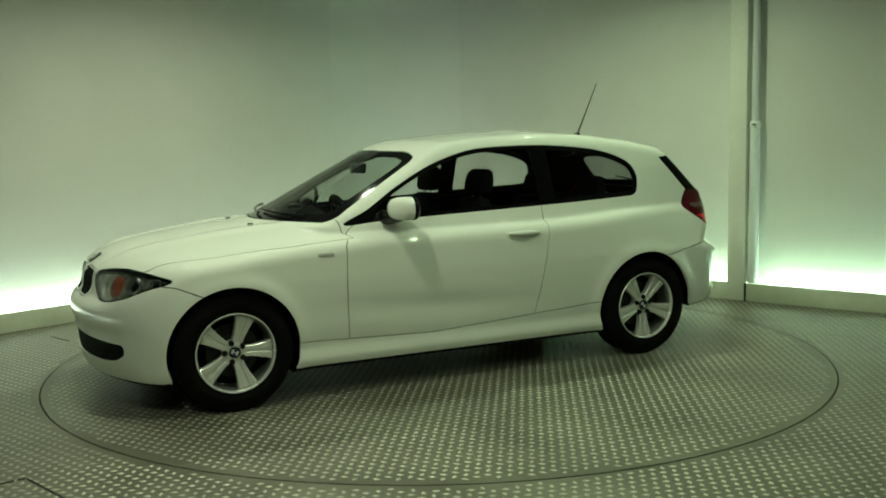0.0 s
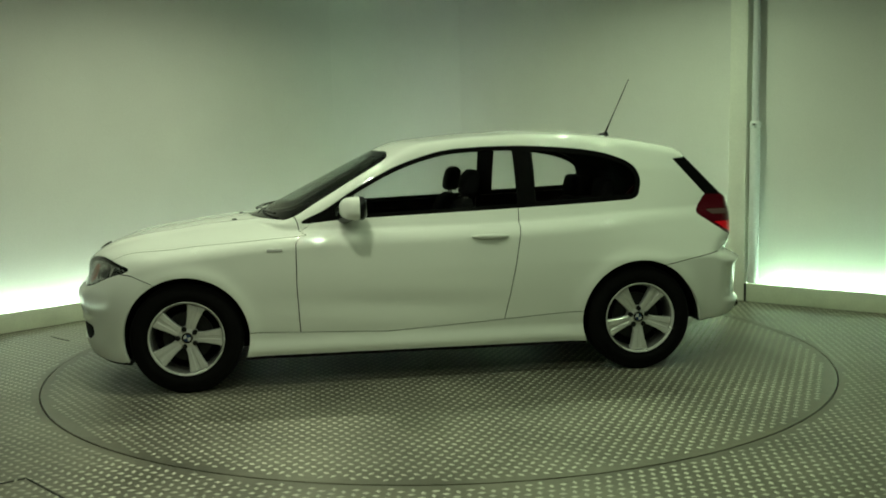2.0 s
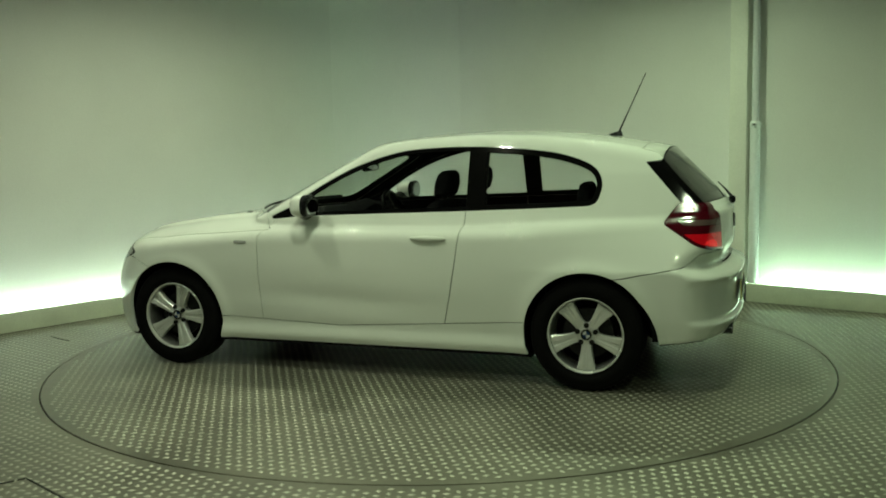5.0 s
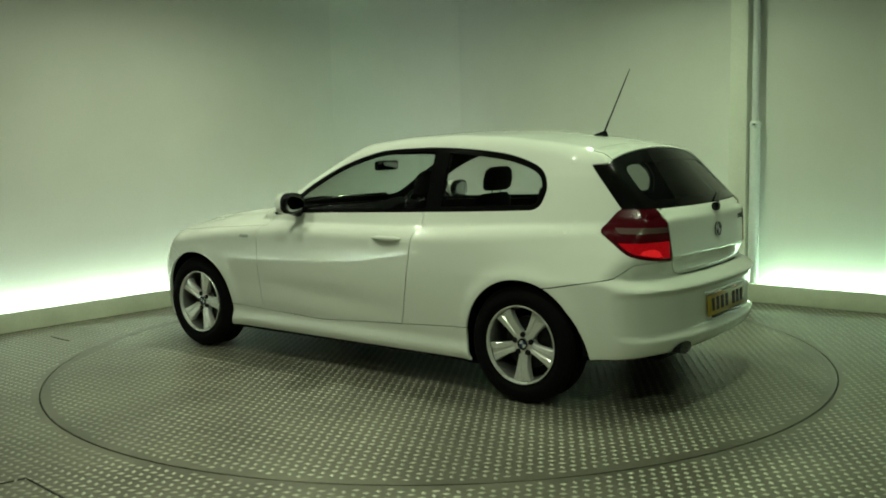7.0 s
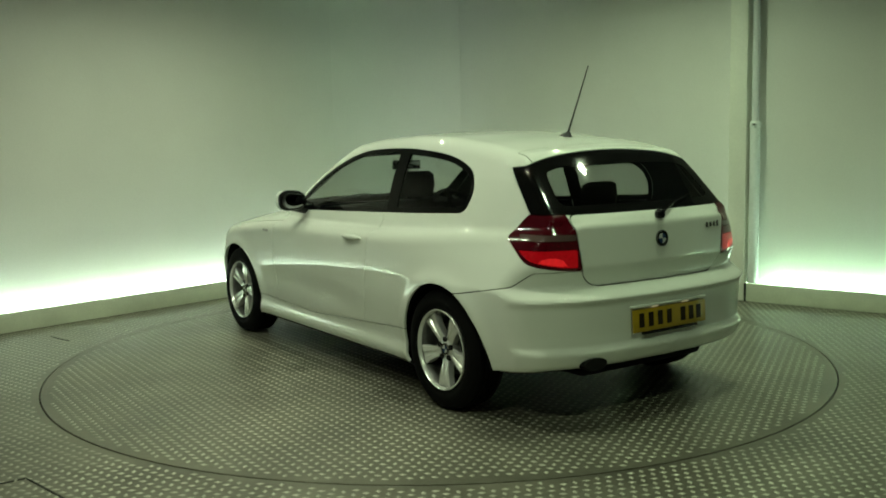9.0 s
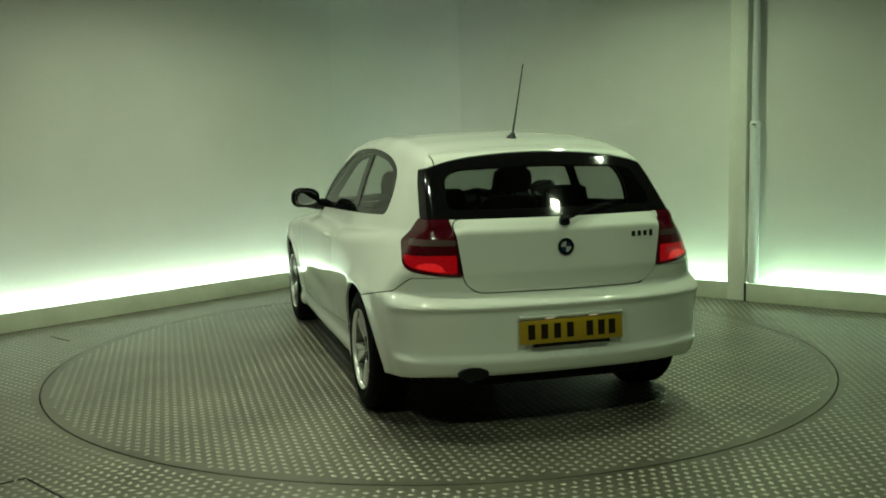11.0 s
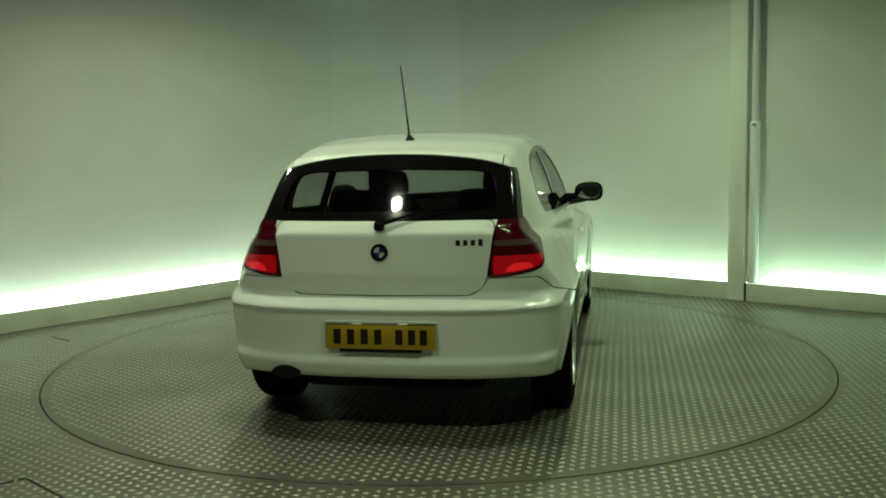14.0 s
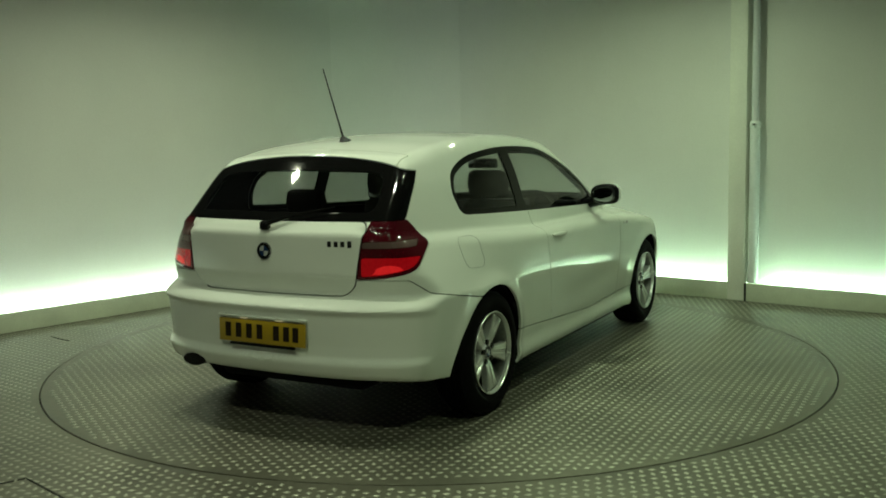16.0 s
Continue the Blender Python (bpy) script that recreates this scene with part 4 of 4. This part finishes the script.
def build_cabin(car):
    for y in (0.37, -0.37):
        build_seat(car, y)
    bench = part("rear_seat", loft(pad((-0.85, 0, 0.38), ((0, 0), (0, 0.03), (0, 0.13), (0, 0.16)), ((0.40, 1.10), (0.46, 1.20), (0.46, 1.20), (0.38, 1.12)))), CLOTH, car, "black cloth rear bench seat")
    part("backrest", loft(pad((-1.0, 0, 0.0), ((-0.08, 0.42), (-0.10, 0.55), (-0.20, 0.85), (-0.235, 0.96), (-0.24, 0.985)), ((0.14, 1.16), (0.16, 1.22), (0.13, 1.22), (0.10, 1.18), (0.04, 1.10)))), CLOTH, bench)
    for y in (0.36, -0.36):
        part("headrest", loft(pad((-1.245, y, 0.0), ((0, 0.995), (0, 1.01), (-0.005, 1.07), (-0.01, 1.125), (-0.01, 1.14)), ((0.06, 0.20), (0.09, 0.25), (0.09, 0.26), (0.07, 0.24), (0.03, 0.18)))), CLOTH, bench)
    part("parcel_shelf", boxed((0.52, 1.10, 0.02), pose(-1.60, 0, 0.965), 0.006), INNER, car, "black parcel shelf")
    dash = []
    for y in np.linspace(-0.68, 0.68, 15):
        b = 0.05 * math.exp(-((y + 0.36) / 0.16) ** 2)
        e = 0.28 * (y / 0.68) ** 2
        dash.append([(x - e * k, y, z) for x, z, k in ((0.92, 0.55, 1), (0.92, 0.90, 1), (0.84, 0.945, 0.9), (0.66, 0.955, 0.5), (0.52, 0.945 + b, 0.2), (0.44, 0.905 + b, 0.1), (0.42, 0.80, 0), (0.48, 0.55, 0))])
    part("dashboard", loft(dash), INNER, car, "black dashboard")
    tilt = pose(0.26, -0.37, 0.87, 0, -66, 0)
    ring = tube([(0.185 * math.cos(2 * math.pi * k / 32), 0.185 * math.sin(2 * math.pi * k / 32), 0) for k in range(32)], 0.016, 8, True)
    wheel = part("steering_wheel", ring, BLACK, car, "black steering wheel")
    wheel.matrix_local = tilt
    part("steering_boss", loft([[(r * math.cos(a), r * 0.8 * math.sin(a), z) for a in [2 * math.pi * k / 20 for k in range(20)]] for r, z in ((0.06, -0.06), (0.075, -0.01), (0.06, 0.012))]), BLACK, wheel)
    for a in (0, 180, 270):
        part("steering_spoke", boxed((0.13, 0.035, 0.014), pose(0, 0, 0, 0, 0, a) @ pose(0.115, 0, -0.005), 0.005), BLACK, wheel)
    mir = part("rear_view_mirror", boxed((0.032, 0.225, 0.066), pose(0.30, 0, 1.235, 0, -8, 0), 0.0145, 4), BLACK, car, "black rear-view mirror")
    part("mirror_stem", tube([(0.300, 0, 1.24), (0.322, 0, 1.265)], 0.012, 8), BLACK, mir)
    part("mirror_glass", boxed((0.003, 0.21, 0.052), pose(0.283, 0, 1.234, 0, -8, 0), 0.001), MIRROR, mir)


def build_trim(car):
    # aerial, leaning back from the roof
    base = on_skin((-1.36, 0, 0.9), (0, 0, 1))
    bm = loft([[(base.x + l * math.cos(a) - dx, w * math.sin(a), base.z - 0.004 + z) for a in [2 * math.pi * k / 20 for k in range(20)]] for l, w, dx, z in ((0.052, 0.026, 0, 0), (0.046, 0.022, 0, 0.010), (0.026, 0.013, 0.016, 0.024), (0.010, 0.007, 0.026, 0.032))])
    foot = part("aerial", bm, BLACK, car, "black whip aerial on a finned foot")
    p0, p1 = Vector((base.x - 0.024, 0, base.z + 0.024)), Vector((base.x - 0.185, 0, base.z + 0.375))
    part("whip", tube([p0, p0.lerp(p1, 0.3), p1], [0.0062, 0.0042, 0.0026], 8), BLACK, foot)
    # door handles
    for s in (1, -1):
        pts = []
        for k in range(9):
            u = k / 8
            x = -0.315 - 0.215 * u
            p = on_skin((x, 0, 0.842), (0, s, 0))
            pts.append((x, p.y + s * (0.002 + 0.014 * math.sin(math.pi * min(max(u, 0.04), 0.96)) ** 0.5), 0.842))
        bm = tube(pts, [0.007, 0.012, 0.0155, 0.017, 0.0175, 0.017, 0.0155, 0.012, 0.007], 10)
        part("door_handle", bm, PAINT, car)
        # side repeater
        m = skin_frame((0.82, 0, 0.802), (0, s, 0), 0.0015)
        part("side_repeater", boxed((0.088, 0.018, 0.006), m, 0.0028, 3), ALLOY, car, "small bright side repeater")
    # badges
    roundel(car, skin_frame((-1.4, 0, 0.893), (-1, 0, 0), 0.002), 0.041)
    roundel(car, skin_frame((1.5, 0, 0.755), (1, 0, 0.06), 0.002), 0.041)
    for k in range(4):
        m = skin_frame((-1.4, -0.365 - 0.034 * k, 0.935), (-1, 0, 0), 0.001)
        part("badge_letter", boxed((0.020, 0.026 if k < 3 else 0.032, 0.004), m, 0.002), DARKMETAL, car, "small grey badge letter")
    # rear plate with its characters as bars
    x = on_skin((-1.4, 0, 0.505), (-1, 0, 0)).x - 0.012
    m = flat_frame(Vector((x, -0.005, 0.505)), (-1, 0, 0.05))
    plate = part("number_plate", boxed((0.525, 0.112, 0.008), Matrix(), 0.003), YELLOW, car, "yellow rear number plate")
    plate.matrix_local = m
    for c in (-0.20, -0.135, -0.07, -0.005, 0.095, 0.155, 0.21):
        part("plate_bar", boxed((0.034, 0.070, 0.003), pose(c - 0.004, 0.002, 0.0045)), INK, plate, "black bar", smooth=False)
    part("plate_holder", boxed((0.39, 0.014, 0.02), pose(0, -0.064, -0.002), 0.004), BLACK, plate, "black holder under the plate")
    part("plate_light_ledge", boxed((0.53, 0.012, 0.026), pose(0, 0.071, -0.004), 0.005, 3), PAINT, plate, "white overhang above the number plate")
    for c in (-0.11, 0.11):
        part("plate_lamp", boxed((0.045, 0.005, 0.010), pose(c, 0.063, 0.004), 0.002), PLATE_LAMP, plate, "small lit plate lamp")
    # exhaust
    ex = part("exhaust", tube([(-1.75, 0.47, 0.290), (-2.0, 0.47, 0.320), (-2.092, 0.47, 0.320)], 0.029, 16), DARKMETAL, car, "dark metal exhaust pipe")
    part("exhaust_mouth", lathe([(0.0, 0.0), (0.030, 0.0), (0.036, 0.004), (0.038, 0.02)], 20), BLACK, ex).matrix_local = pose(-2.093, 0.47, 0.320, 0, 0, -90) @ Matrix.Scale(0.85, 4)
    bm = loft([[(-2.048 + 0.046 * t, 0.47 + 0.072 * math.cos(a), 0.322 + 0.032 * math.sin(a)) for a in [2 * math.pi * k / 24 for k in range(24)]] for t in (-1.0, 1.0)])
    part("exhaust_cutout", bm, BLACK, ex, "black bumper cut-out round the exhaust")
    # dark running gear under the tail, added to hide lit floor and deepen shade
    part("silencer", boxed((0.34, 0.90, 0.11), pose(-1.78, -0.02, 0.270), 0.045, 4), INNER, car, "dark rear silencer under the bumper")
    part("rear_axle", tube([(-1.33, -0.62, 0.25), (-1.36, -0.3, 0.20), (-1.36, 0.3, 0.20), (-1.33, 0.62, 0.25)], 0.055, 12), INNER, car, "dark rear axle beam, added to hide lit floor")
    part("underbody_tray", boxed((2.0, 1.30, 0.05), pose(0.0, 0, 0.185), 0.02, 3), INNER, car, "dark tray added under the cabin to deepen the shade")
    # wipers
    q0, q1, q2 = (on_skin((-1.5, y, z - 0.03), (-1, 0, 0.03)) + Vector((-0.02, 0, 0.012)) for y, z in ((0.0, 1.022), (-0.16, 1.07), (-0.34, 1.105)))
    w = part("rear_wiper", tube([q0, q1, q2], [0.011, 0.006, 0.004], 8), EDGE, car, "black rear wiper")
    part("wiper_boss", boxed((0.04, 0.05, 0.045), Matrix.Translation(q0 + Vector((0.005, 0, -0.006))), 0.014, 3), BLACK, w)
    for ya, yb in ((0.52, -0.05), (0.02, -0.55)):
        pts = []
        for k in range(7):
            y = ya + (yb - ya) * k / 6
            p = on_skin((0.3, y, 0.975), (1, 0, 0.03 * k / 6))
            pts.append(p + Vector((0.012, 0, 0.014)))
        part("front_wiper", tube(pts, 0.008, 6), BLACK, car, "black front wiper")
    for y in (0.28, -0.28):
        p = on_skin((1.08, y, 0.7), (0, 0, 1))
        part("washer_jet", boxed((0.03, 0.022, 0.014), Matrix.Translation(p), 0.004), BLACK, car, "small black washer jet")
    # grille bars and headlamp insides
    for s in (1, -1):
        for k in range(6):
            y = s * (0.065 + 0.033 * k)
            a, b = on_skin((1.5, y, 0.615), (1, 0, 0)), on_skin((1.5, y, 0.725), (1, 0, 0))
            part("grille_bar", tube([a - Vector((0.018, 0, 0)), b - Vector((0.018, 0, 0))], 0.005, 6), BLACK, car)
        for y, z, r, mat, name in ((0.392, 0.682, 0.050, AMBER, "indicator"), (0.535, 0.69, 0.048, BOWL, "headlamp_ring"), (0.655, 0.700, 0.034, BOWL, "headlamp_ring")):
            m = skin_frame((1.3, s * y, z), (1, s * 0.28, 0), -0.015)
            part(name, lathe([(r, 0.0), (r * 0.97, 0.010), (r * 0.75, 0.016), (r * 0.35, 0.019), (0.0, 0.020)] if mat == AMBER else [(0.0, 0.003), (r * 0.55, 0.005), (r * 0.9, 0.014), (r, 0.018), (r * 1.06, 0.013), (r, 0.0)], 28, "z"), mat, car, "amber indicator bulb" if mat == AMBER else "bright headlamp ring").matrix_local = m @ (Matrix.Diagonal((1.15, 1.15, 0.3, 1)) if mat == AMBER else Matrix.Diagonal((1, 1, 0.6, 1)))
            if mat != AMBER:
                bm = bmesh.new()
                bmesh.ops.create_uvsphere(bm, u_segments=20, v_segments=12, radius=r * 0.6)
                part("projector_lens", bm, BLACK, car, "dark projector lens").matrix_local = m @ Matrix.Diagonal((1, 1, 0.3, 1))
    # fuel flap, a shallow ring in the right rear quarter
    m = skin_frame((-1.45, 0, 0.845), (0, -1, 0), 0.0012)
    bm = bmesh.new()
    line = corners([(-0.085, -0.075), (0.085, -0.085), (0.085, 0.085), (-0.085, 0.085)], 0.05, 6)
    vo = []
    for px, py in line:
        q = m @ Vector((px, py, 0))
        hit = on_skin((q.x, 0, q.z), (0, -1, 0))
        vo.append((hit.x, hit.y - 0.0006, hit.z))
    part("fuel_flap_joint", tube(vo, 0.0007, 5, True), GREY, car, "thin joint of the fuel flap")


build_wheels(CAR)
for side in (1, -1):
    build_mirror(CAR, side)
build_cabin(CAR)
build_trim(CAR)


# ---------------------------------------------------------------- what moves
def motions():
    rows_car, rows_table = [], []
    for k in range(33):
        t = k * 0.5
        a = 205.5 - 9.048 * t
        turn = pose(0, 0, 0, 0, 0, a)
        rows_table.append((t, turn))
        rows_car.append((t, turn @ pose(0.2039, -0.097, 0)))
    walk(TABLE, rows_table)
    walk(CAR, rows_car)


motions()
